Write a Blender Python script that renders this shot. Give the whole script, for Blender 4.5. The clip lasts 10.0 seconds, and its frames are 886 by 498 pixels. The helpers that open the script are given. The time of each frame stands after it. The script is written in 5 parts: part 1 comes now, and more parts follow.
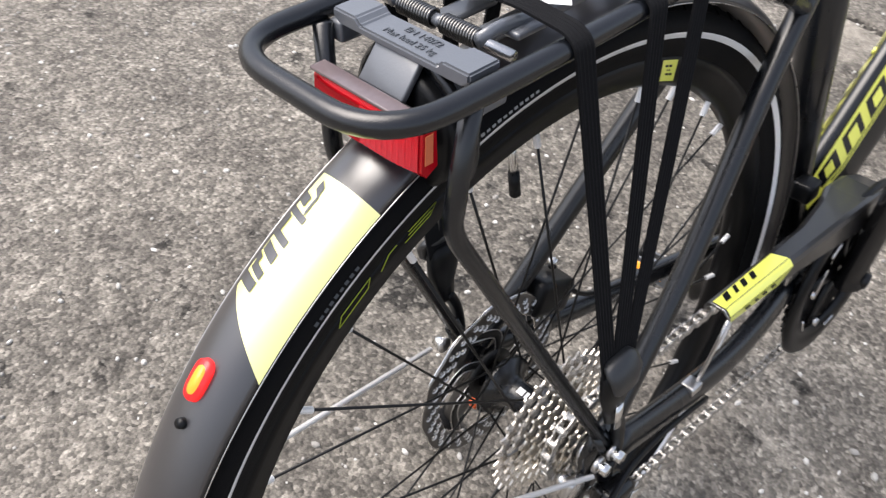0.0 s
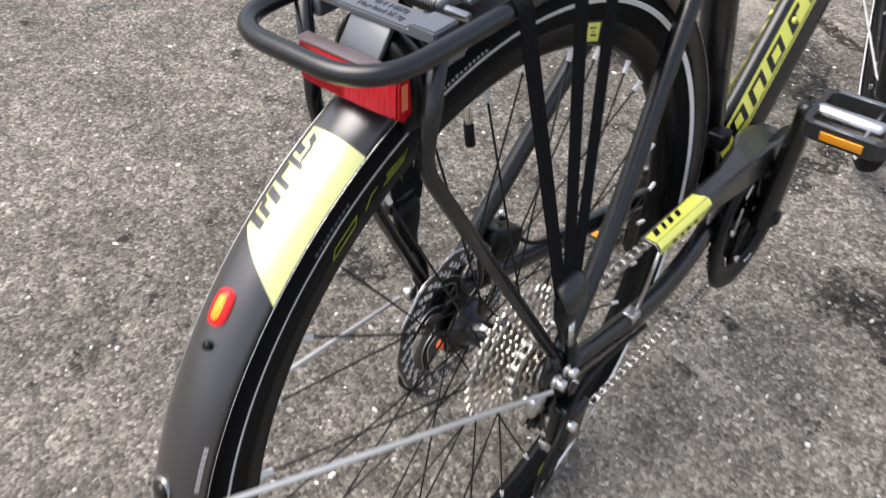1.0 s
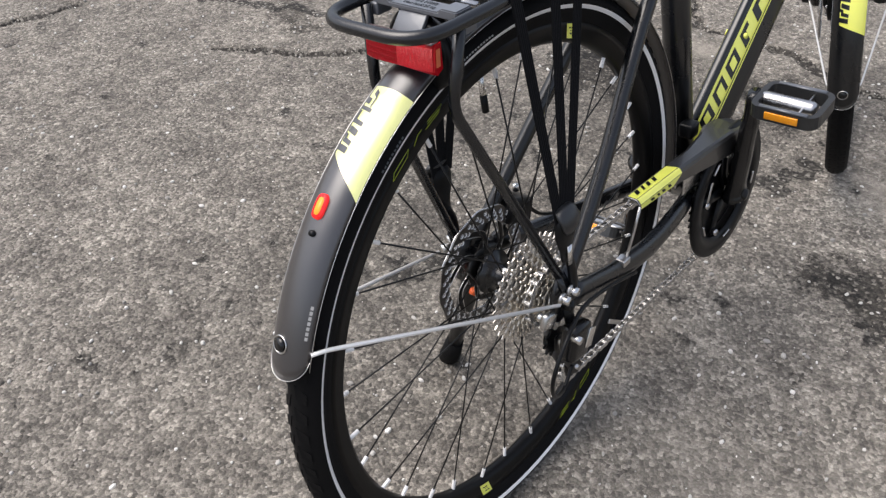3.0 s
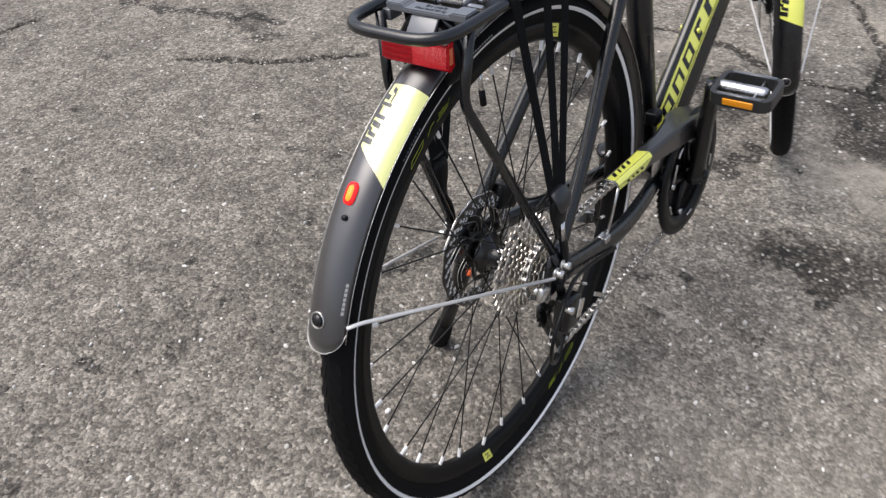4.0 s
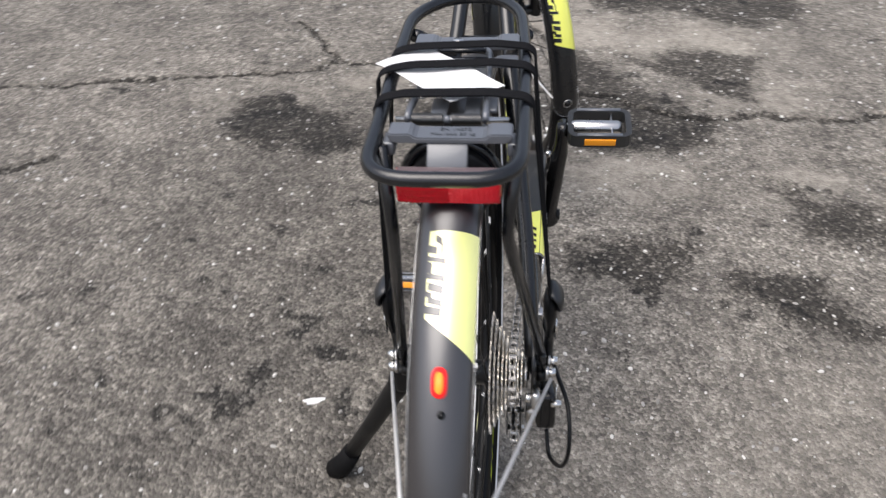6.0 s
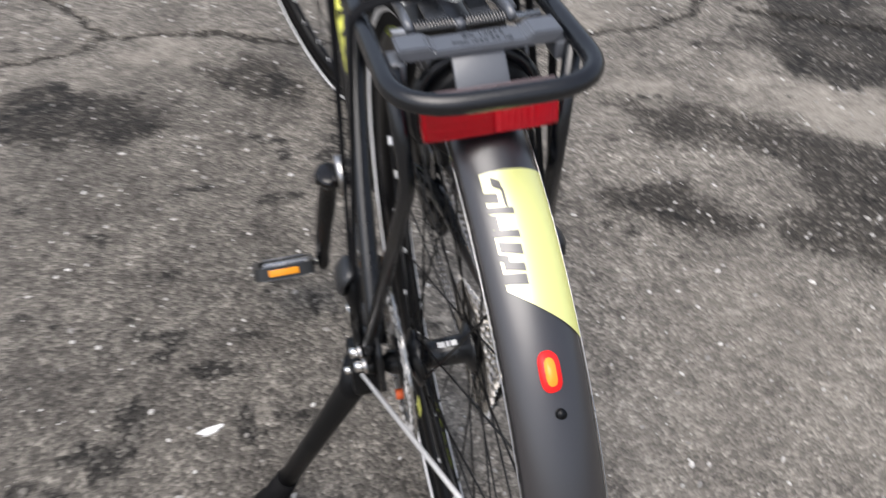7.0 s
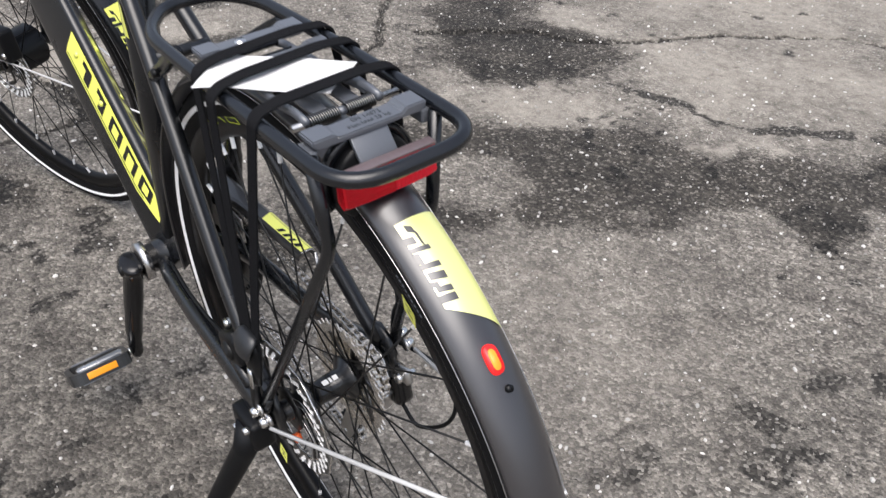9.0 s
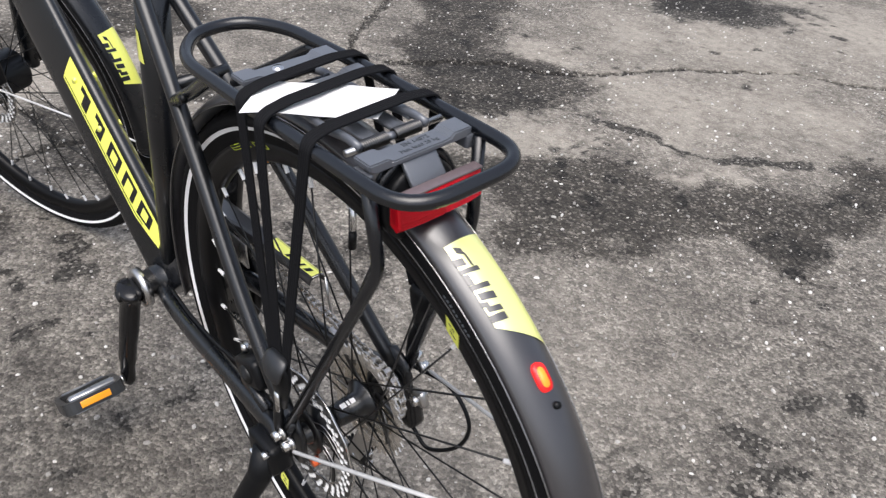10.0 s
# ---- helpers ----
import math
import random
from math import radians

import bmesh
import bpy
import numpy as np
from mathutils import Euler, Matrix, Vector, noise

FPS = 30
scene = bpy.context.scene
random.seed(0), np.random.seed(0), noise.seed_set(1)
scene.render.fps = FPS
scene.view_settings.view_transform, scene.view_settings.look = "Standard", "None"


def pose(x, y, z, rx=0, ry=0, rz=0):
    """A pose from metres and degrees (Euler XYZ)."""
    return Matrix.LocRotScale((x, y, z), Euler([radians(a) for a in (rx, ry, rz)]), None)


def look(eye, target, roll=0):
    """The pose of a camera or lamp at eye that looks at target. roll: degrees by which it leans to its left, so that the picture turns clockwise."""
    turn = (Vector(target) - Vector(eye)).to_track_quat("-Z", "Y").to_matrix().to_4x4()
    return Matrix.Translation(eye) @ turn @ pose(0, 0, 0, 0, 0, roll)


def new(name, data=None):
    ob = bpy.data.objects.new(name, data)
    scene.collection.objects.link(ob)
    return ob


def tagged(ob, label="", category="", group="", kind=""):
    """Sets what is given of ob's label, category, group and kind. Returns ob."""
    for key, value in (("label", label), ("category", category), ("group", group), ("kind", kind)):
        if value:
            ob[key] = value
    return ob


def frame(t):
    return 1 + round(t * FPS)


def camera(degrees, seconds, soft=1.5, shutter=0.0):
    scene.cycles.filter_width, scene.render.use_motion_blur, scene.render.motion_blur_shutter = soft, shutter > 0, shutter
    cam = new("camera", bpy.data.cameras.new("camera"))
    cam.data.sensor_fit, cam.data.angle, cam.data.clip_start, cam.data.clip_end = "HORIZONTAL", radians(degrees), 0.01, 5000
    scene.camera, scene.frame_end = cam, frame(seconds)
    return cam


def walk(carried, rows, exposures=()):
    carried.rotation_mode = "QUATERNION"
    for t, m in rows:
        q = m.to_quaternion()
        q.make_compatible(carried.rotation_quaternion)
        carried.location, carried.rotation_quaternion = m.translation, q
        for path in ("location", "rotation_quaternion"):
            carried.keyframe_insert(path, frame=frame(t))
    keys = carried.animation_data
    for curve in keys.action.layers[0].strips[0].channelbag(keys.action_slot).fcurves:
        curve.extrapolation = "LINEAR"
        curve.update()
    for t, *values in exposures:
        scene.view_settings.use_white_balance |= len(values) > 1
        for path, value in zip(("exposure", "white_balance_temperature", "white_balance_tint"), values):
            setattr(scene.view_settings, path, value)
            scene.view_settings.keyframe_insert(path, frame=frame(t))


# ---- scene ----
cam = camera(54.73, 10.0, soft=1.3, shutter=0.5)
BRIGHT = 0.47
PATH = [
    (0, (-0.363, -0.207, 0.955), (0.65, 0.784, -0.456), 3.3),
    (0.5, (-0.384, -0.193, 0.974), (0.694, 0.687, -0.463), 4.7),
    (1, (-0.442, -0.25, 0.987), (0.669, 0.63, -0.424), 3.5),
    (1.5, (-0.58, -0.373, 1.029), (0.572, 0.583, -0.297), 1.0),
    (2, (-0.628, -0.417, 1.043), (0.537, 0.596, -0.229), -0.2),
    (2.5, (-0.639, -0.421, 1.037), (0.521, 0.608, -0.226), -1.0),
    (4, (-0.759, -0.417, 1.078), (0.496, 0.502, -0.179), -0.8),
    (4.5, (-0.86, -0.378, 1.103), (0.499, 0.398, -0.143), 1.4),
    (5, (-0.872, -0.276, 1.095), (0.578, 0.369, -0.122), 2.5),
    (5.5, (-0.778, -0.126, 1.077), (0.747, 0.318, -0.138), 1.9),
    (5.7, (-0.746, -0.072, 1.078), (0.808, 0.231, -0.144), 2.3),
    (6.8, (-0.62, 0.209, 0.997), (0.936, -0.105, -0.22), 3.7),
    (7, (-0.568, 0.206, 0.951), (0.934, -0.219, -0.299), 3.9),
    (7.5, (-0.479, 0.192, 0.898), (0.881, -0.476, -0.407), 4.9),
    (8, (-0.513, 0.258, 0.942), (0.773, -0.6, -0.327), 5.0),
    (8.5, (-0.57, 0.322, 0.974), (0.669, -0.68, -0.235), 5.0),
    (9, (-0.59, 0.382, 1.023), (0.657, -0.67, -0.134), 3.9),
    (9.5, (-0.602, 0.425, 1.045), (0.638, -0.672, -0.078), 5.0),
    (10, (-0.556, 0.453, 1.023), (0.645, -0.716, -0.068), 6.1),
]
walk(cam, [(t, look(eye, target, roll)) for t, eye, target, roll in PATH],
     [(t, BRIGHT + e, k, 12) for t, e, k in ((0.0, 0.47, 6470), (0.5, 0.35, 6450), (1.5, 0.27, 6420), (2.0, 0.25, 6420), (2.5, 0.09, 6420), (4.0, 0.04, 6410), (5.5, 0.0, 6380), (7.0, -0.12, 6290), (7.5, 0.08, 6270), (8.5, 0.0, 6290), (10.0, 0.0, 6270))])

# ---- light: an overcast sky ----
world = bpy.data.worlds.new("overcast_sky")
scene.world = world
world.use_nodes = True
wn = world.node_tree
wn.nodes.clear()
sky = wn.nodes.new("ShaderNodeTexSky")
sky.sky_type, sky.sun_disc = "NISHITA", False
sky.sun_elevation, sky.sun_rotation = radians(63.4), radians(323)
sky.air_density, sky.dust_density, sky.ozone_density = 1.0, 4.0, 1.0
grey = wn.nodes.new("ShaderNodeHueSaturation")
grey.inputs["Saturation"].default_value = 0.55
back = wn.nodes.new("ShaderNodeBackground")
back.inputs["Strength"].default_value = 0.15
wout = wn.nodes.new("ShaderNodeOutputWorld")
wn.links.new(sky.outputs["Color"], grey.inputs["Color"])
wn.links.new(grey.outputs["Color"], back.inputs["Color"])
wn.links.new(back.outputs["Background"], wout.inputs["Surface"])
sun = new("sun", bpy.data.lights.new("sun", "SUN"))
sun.data.energy, sun.data.angle, sun.data.color = 1.8, radians(56), (1.0, 0.94, 0.85)
sun.matrix_world = look((-1.8, 2.4, 6.0), (0, 0, 0))

# ---- materials ----
def mat(name, base, rough=0.5, metal=0.0, grain=0.0, grain_scale=300.0, bump=0.0, spread=0.15, coat=0.0, wear=0.0, emit=0.0, spec=0.5):
    """A procedural surface: base colour varied at two scales, with fine relief."""
    m = bpy.data.materials.new(name)
    m.use_nodes = True
    n, l = m.node_tree.nodes, m.node_tree.links
    b = n["Principled BSDF"]
    tc = n.new("ShaderNodeTexCoord")
    fine = n.new("ShaderNodeTexNoise")
    fine.inputs["Scale"].default_value, fine.inputs["Detail"].default_value = grain_scale, 4
    large = n.new("ShaderNodeTexNoise")
    large.inputs["Scale"].default_value, large.inputs["Detail"].default_value = 14.0, 5
    l.new(tc.outputs["Object"], fine.inputs["Vector"])
    l.new(tc.outputs["Object"], large.inputs["Vector"])
    mix = n.new("ShaderNodeMix")
    mix.data_type = "RGBA"
    mix.inputs["A"].default_value = (*[c * (1 - spread) for c in base], 1)
    mix.inputs["B"].default_value = (*[min(1, c * (1 + spread)) for c in base], 1)
    add = n.new("ShaderNodeMath")
    add.operation = "MULTIPLY_ADD"
    add.inputs[1].default_value = 0.5
    l.new(fine.outputs["Fac"], add.inputs[0])
    half = n.new("ShaderNodeMath")
    half.operation = "MULTIPLY"
    half.inputs[1].default_value = 0.5
    l.new(large.outputs["Fac"], half.inputs[0])
    l.new(half.outputs[0], add.inputs[2])
    l.new(add.outputs[0], mix.inputs["Factor"])
    l.new(mix.outputs["Result"], b.inputs["Base Color"])
    rr = n.new("ShaderNodeMapRange")
    rr.inputs["To Min"].default_value, rr.inputs["To Max"].default_value = max(0.02, rough - 0.07), min(1, rough + 0.07)
    l.new(large.outputs["Fac"], rr.inputs["Value"])
    l.new(rr.outputs["Result"], b.inputs["Roughness"])
    b.inputs["Metallic"].default_value = metal
    b.inputs["Coat Weight"].default_value = coat
    b.inputs["Specular IOR Level"].default_value = spec
    if bump:
        bp = n.new("ShaderNodeBump")
        bp.inputs["Strength"].default_value, bp.inputs["Distance"].default_value = bump, 0.001
        l.new(fine.outputs["Fac"], bp.inputs["Height"])
        l.new(bp.outputs["Normal"], b.inputs["Normal"])
    if emit:
        l.new(mix.outputs["Result"], b.inputs["Emission Color"])
        b.inputs["Emission Strength"].default_value = emit
    return m


PAINT = mat("satin_black_paint", (0.0042, 0.0050, 0.0066), 0.28, bump=0.06, grain_scale=900, spec=0.5, coat=0.4)
PAINT.node_tree.nodes["Principled BSDF"].inputs["Coat Roughness"].default_value = 0.2
GUARD = mat("anthracite_plastic", (0.0185, 0.0168, 0.0192), 0.38, bump=0.06, grain_scale=1200, spec=0.6, coat=1.0)
GUARD.node_tree.nodes["Principled BSDF"].inputs["Coat IOR"].default_value = 1.7
GUARD.node_tree.nodes["Principled BSDF"].inputs["Coat Roughness"].default_value = 0.3
TUBE_BLACK = mat("black_powder_coat", (0.0045, 0.0055, 0.0075), 0.25, bump=0.09, grain_scale=1400, spec=0.7)
PLASTIC = mat("black_plastic", (0.0042, 0.0046, 0.0055), 0.36, bump=0.1, grain_scale=700, spec=0.25)
GLOSS = mat("glossy_black_crank", (0.006, 0.006, 0.0065), 0.16, spread=0.1, spec=0.5)
GREY_PLASTIC = mat("grey_plastic", (0.090, 0.099, 0.116), 0.40, bump=0.08, grain_scale=800, spec=1.0, coat=0.4)
GRIP = mat("dark_grey_plastic", (0.013, 0.0145, 0.017), 0.38, bump=0.08, grain_scale=800, spec=0.7)
RUBBER = mat("tyre_rubber", (0.005, 0.005, 0.0055), 0.7, bump=0.25, grain_scale=600, spread=0.3, spec=0.13)
RIM = mat("black_anodised_rim", (0.003, 0.003, 0.0034), 0.36, bump=0.04, grain_scale=500, spec=0.2)
PEDAL = mat("scuffed_grey_plastic", (0.026, 0.027, 0.028), 0.3, bump=0.2, grain_scale=500, spread=0.35)
# metal whitened so that its glints are in the colour
HOLE = mat("whitened_metal", (0.93, 0.92, 0.90), 0.22, metal=0.2)
WEB = mat("black_elastic_webbing", (0.0085, 0.0088, 0.0102), 0.85, bump=0.5, grain_scale=1500, spread=0.3, spec=0.12)
SPOKE = mat("black_steel", (0.02, 0.02, 0.02), 0.35, metal=0.6)
STEEL = mat("brushed_steel", (0.62, 0.61, 0.6), 0.28, metal=1.0, bump=0.1, grain_scale=800)
CHROME = mat("polished_metal", (0.78, 0.77, 0.75), 0.16, metal=1.0)
COG = mat("nickel_sprocket_steel", (0.83, 0.76, 0.67), 0.18, metal=0.82, bump=0.15, grain_scale=900, spread=0.25)
# lit copy of COG: more diffuse, highlights put into the colour
COG_LIT = mat("lit_sprocket_steel", (0.74, 0.69, 0.62), 0.2, metal=0.72, bump=0.15, grain_scale=900, spread=0.25, spec=0.9)
CHAIN = mat("oiled_chain_steel", (0.56, 0.54, 0.51), 0.26, metal=0.78, bump=0.2, grain_scale=900, spread=0.3)
LIME = mat("lime_yellow_paint", (0.95, 0.99, 0.15), 0.3, spread=0.04, coat=1.0, spec=0.9)
FILM = mat("lime_reflective_film", (0.96, 1.0, 0.24), 0.3, spread=0.04, coat=1.0)
FILM.node_tree.nodes["Principled BSDF"].inputs["Coat IOR"].default_value = 3.7
FILM.node_tree.nodes["Principled BSDF"].inputs["Coat Roughness"].default_value = 0.36
DISC = mat("dark_ground_steel", (0.19, 0.185, 0.18), 0.3, metal=1.0, bump=0.1, grain_scale=900)
REFLECT = mat("white_reflective_stripe", (0.93, 0.93, 0.93), 0.3, spread=0.04, bump=0.1, coat=0.6)
RED = mat("red_reflector_plastic", (0.46, 0.004, 0.011), 0.2, spread=0.2, coat=0.1, bump=0.5, grain_scale=420, spec=0.3)
RED_DARK = mat("deep_red_plastic", (0.34, 0.003, 0.009), 0.18, spread=0.25, coat=0.1, bump=0.4, grain_scale=420, spec=0.4)
LED = mat("lit_amber_led", (1.0, 0.2, 0.02), 0.3, spread=0.1, emit=1.1)
LED_RIM = mat("lit_red_lens", (0.8, 0.02, 0.02), 0.25, spread=0.1, emit=0.35)
AMBER = mat("amber_pedal_reflector", (0.88, 0.33, 0.012), 0.2, spread=0.12, coat=0.3, bump=0.3, grain_scale=500)
PEACH = mat("pale_orange_lens", (0.75, 0.20, 0.09), 0.2, spread=0.15, coat=0.3)
PAPER = mat("white_paper", (0.82, 0.82, 0.82), 0.6, spread=0.03)
ORANGE = mat("orange_plastic", (0.7, 0.12, 0.03), 0.4)
TEXT_GREY = mat("moulded_lettering", (0.07, 0.078, 0.09), 0.45)
RED_TOP = mat("dull_dark_cover", (0.135, 0.105, 0.112), 0.25, spread=0.3, coat=0.4)
PRINT = mat("pale_print", (0.36, 0.36, 0.36), 0.5)
CASE = mat("worn_black_plastic", (0.0125, 0.012, 0.0125), 0.36, bump=0.15, grain_scale=500, spread=0.35, spec=0.9, coat=0.3)
LIME_LINE = mat("lime_print", (0.5, 0.6, 0.04), 0.5)

# ---- building blocks ----
def part(name, bm, material, parent=None, label="", smooth=True):
    """Links a bmesh as one mesh object under a thing or a part."""
    me = bpy.data.meshes.new(name)
    bm.to_mesh(me)
    bm.free()
    if smooth:
        me.shade_smooth()
    me.materials.append(material)
    ob = new(name, me)
    ob.parent = parent
    return tagged(ob, label)


def piece(name, mesh, parent, m):
    ob = new(name, mesh)
    ob.parent = parent
    ob.matrix_local = m
    return ob


def V(*a):
    return Vector(a)


def curve_points(pts, n=8):
    """A smooth line through the given points."""
    p = [Vector(q) for q in pts]
    p = [p[0] * 2 - p[1]] + p + [p[-1] * 2 - p[-2]]
    out = []
    for i in range(1, len(p) - 2):
        for k in range(n):
            t = k / n
            a, b, c, d = p[i - 1:i + 3]
            out.append(0.5 * ((2 * b) + (c - a) * t + (2 * a - 5 * b + 4 * c - d) * t * t + (3 * b - a - 3 * c + d) * t ** 3))
    return out + [p[-2]]


def rounded(pts, r, n=5, closed=False):
    """A polyline with its corners rounded off by radius r."""
    p = [Vector(q) for q in pts]
    out = []
    rng = range(len(p)) if closed else range(1, len(p) - 1)
    if not closed:
        out.append(p[0])
    for i in rng:
        a, b, c = p[i - 1], p[i], p[(i + 1) % len(p)]
        u, w = (a - b), (c - b)
        k = min(r, u.length * 0.48, w.length * 0.48)
        s, e = b + u.normalized() * k, b + w.normalized() * k
        for j in range(n + 1):
            t = j / n
            out.append(s * (1 - t) ** 2 + b * 2 * t * (1 - t) + e * t * t)
    if not closed:
        out.append(p[-1])
    return out


def sweep(pts, profile, closed=False, side=None, scales=None, caps=True, bm=None):
    """Carries a closed profile of (across, up) along a line."""
    bm = bm or bmesh.new()
    pts = [Vector(q) for q in pts]
    n = len(pts)
    rings = []
    ref = Vector(side) if side else None
    up = None
    for i, p in enumerate(pts):
        a = pts[(i - 1) % n] if closed or i else p
        b = pts[(i + 1) % n] if closed or i < n - 1 else p
        d = (b - a).normalized()
        if ref is not None:
            x = (ref - d * ref.dot(d)).normalized()
            up = d.cross(x)
        else:
            if up is None:
                up = Vector((0, 0, 1)) if abs(d.z) < 0.9 else Vector((0, 1, 0))
            up = (up - d * up.dot(d)).normalized()
            x = up.cross(d)
        s = scales[i] if scales else 1.0
        sx, sy = s if isinstance(s, tuple) else (s, s)
        rings.append([bm.verts.new(p + x * u * sx + up * v * sy) for u, v in profile])
    m = len(profile)
    for i in range(n if closed else n - 1):
        r0, r1 = rings[i], rings[(i + 1) % n]
        for k in range(m):
            bm.faces.new((r0[k], r0[(k + 1) % m], r1[(k + 1) % m], r1[k]))
    if caps and not closed:
        bm.faces.new(rings[0][::-1])
        bm.faces.new(rings[-1])
    bmesh.ops.recalc_face_normals(bm, faces=bm.faces)
    return bm


def round_profile(r, n=14, rv=None):
    rv = rv or r
    return [(r * math.cos(2 * math.pi * k / n), rv * math.sin(2 * math.pi * k / n)) for k in range(n)]


def tube(pts, r, n=14, rv=None, scales=None, side=None, bm=None, closed=False):
    return sweep(pts, round_profile(r, n, rv), side=side, scales=scales, bm=bm, closed=closed)


def box(cx, cy, cz, sx, sy, sz, bevel=0.002, bm=None, m=None):
    bm = bm or bmesh.new()
    made = bmesh.ops.create_cube(bm, size=1.0)["verts"]
    for v in made:
        v.co = Vector((v.co.x * sx, v.co.y * sy, v.co.z * sz))
    if bevel:
        es = {e for v in made for e in v.link_edges}
        res = bmesh.ops.bevel(bm, geom=list(es), offset=bevel, segments=2, profile=0.6, affect="EDGES")
        made = list({v for f in res["faces"] for v in f.verts} | {v for v in made if v.is_valid})
    t = (m or Matrix()).copy()
    t = Matrix.Translation((cx, cy, cz)) @ t
    bmesh.ops.transform(bm, matrix=t, verts=made)
    return bm


def lathe(profile, centre=(0, 0, 0), axis="Y", n=96, closed=True, bm=None, a0=0.0, a1=360.0):
    """Turns a profile of (radius, along the axis) round the axis through centre."""
    bm = bm or bmesh.new()
    full = a1 - a0 >= 359.9
    rings = []
    for i in range(n if full else n + 1):
        a = radians(a0 + (a1 - a0) * i / n)
        ring = []
        for r, y in profile:
            q = Vector((r * math.cos(a), y, r * math.sin(a)))
            if axis == "Z":
                q = Vector((r * math.cos(a), r * math.sin(a), y))
            elif axis == "X":
                q = Vector((y, r * math.cos(a), r * math.sin(a)))
            ring.append(bm.verts.new(q + Vector(centre)))
        rings.append(ring)
    m = len(profile)
    for i in range(len(rings) if full else len(rings) - 1):
        r0, r1 = rings[i], rings[(i + 1) % len(rings)]
        for k in range(m if closed else m - 1):
            bm.faces.new((r0[k], r0[(k + 1) % m], r1[(k + 1) % m], r1[k]))
    bmesh.ops.recalc_face_normals(bm, faces=bm.faces)
    return bm


def cyl(a, b, r, n=12, bm=None, r2=None):
    return tube([a, b], r, n, bm=bm, scales=[1.0, (r2 or r) / r])


def plate(outline, thick, to3d, bm=None):
    """A flat plate: an outline of (u, v), carried to space by to3d(u, v, h)."""
    bm = bm or bmesh.new()
    lo = [bm.verts.new(to3d(u, v, 0.0)) for u, v in outline]
    hi = [bm.verts.new(to3d(u, v, thick)) for u, v in outline]
    n = len(outline)
    bm.faces.new(lo[::-1])
    bm.faces.new(hi)
    for k in range(n):
        bm.faces.new((lo[k], lo[(k + 1) % n], hi[(k + 1) % n], hi[k]))
    bmesh.ops.recalc_face_normals(bm, faces=bm.faces)
    return bm


def sheet(us, vs, at, lift=0.0006, inside=None, bm=None):
    """A thin sticker on a curved surface: at(u, v, h) gives the place at height h over it."""
    bm = bm or bmesh.new()
    grid = {}
    for i, u in enumerate(us):
        for k, v in enumerate(vs):
            uv = (u, v)
            grid[i, k] = bm.verts.new(at(*uv, lift))
    for i in range(len(us) - 1):
        for k in range(len(vs) - 1):
            if inside is None or inside((us[i] + us[i + 1]) / 2, (vs[k] + vs[k + 1]) / 2):
                bm.faces.new((grid[i, k], grid[i + 1, k], grid[i + 1, k + 1], grid[i, k + 1]))
    bmesh.ops.delete(bm, geom=[v for v in bm.verts if not v.link_faces], context="VERTS")
    bmesh.ops.recalc_face_normals(bm, faces=bm.faces)
    return bm


def quad_patch(c, at, lift=0.0008, n=8, m=6, bm=None):
    """A sticker between four corners (u, v) of a curved surface."""
    bm = bm or bmesh.new()
    g = []
    for i in range(n + 1):
        s = i / n
        row = []
        for k in range(m + 1):
            t = k / m
            u = (c[0][0] * (1 - s) + c[1][0] * s) * (1 - t) + (c[3][0] * (1 - s) + c[2][0] * s) * t
            v = (c[0][1] * (1 - s) + c[1][1] * s) * (1 - t) + (c[3][1] * (1 - s) + c[2][1] * s) * t
            row.append(bm.verts.new(at(u, v, lift)))
        g.append(row)
    for i in range(n):
        for k in range(m):
            bm.faces.new((g[i][k], g[i + 1][k], g[i + 1][k + 1], g[i][k + 1]))
    bmesh.ops.recalc_face_normals(bm, faces=bm.faces)
    return bm


def lerp(a, b, t):
    return a + (b - a) * t


def writing(name, text, size, m, material, parent, depth=0.0003):
    """Words in the built-in font, as one mesh."""
    cu = bpy.data.curves.new(name, "FONT")
    cu.body, cu.size, cu.align_x, cu.align_y, cu.extrude = text, size, "CENTER", "CENTER", depth
    tmp = bpy.data.objects.new(name + "_tmp", cu)
    scene.collection.objects.link(tmp)
    bpy.context.view_layer.update()
    me = bpy.data.meshes.new_from_object(tmp.evaluated_get(bpy.context.evaluated_depsgraph_get()))
    bpy.data.objects.remove(tmp)
    me.name = name
    me.materials.clear()
    me.materials.append(material)
    ob = new(name, me)
    ob.parent = parent
    ob.matrix_local = m
    return ob

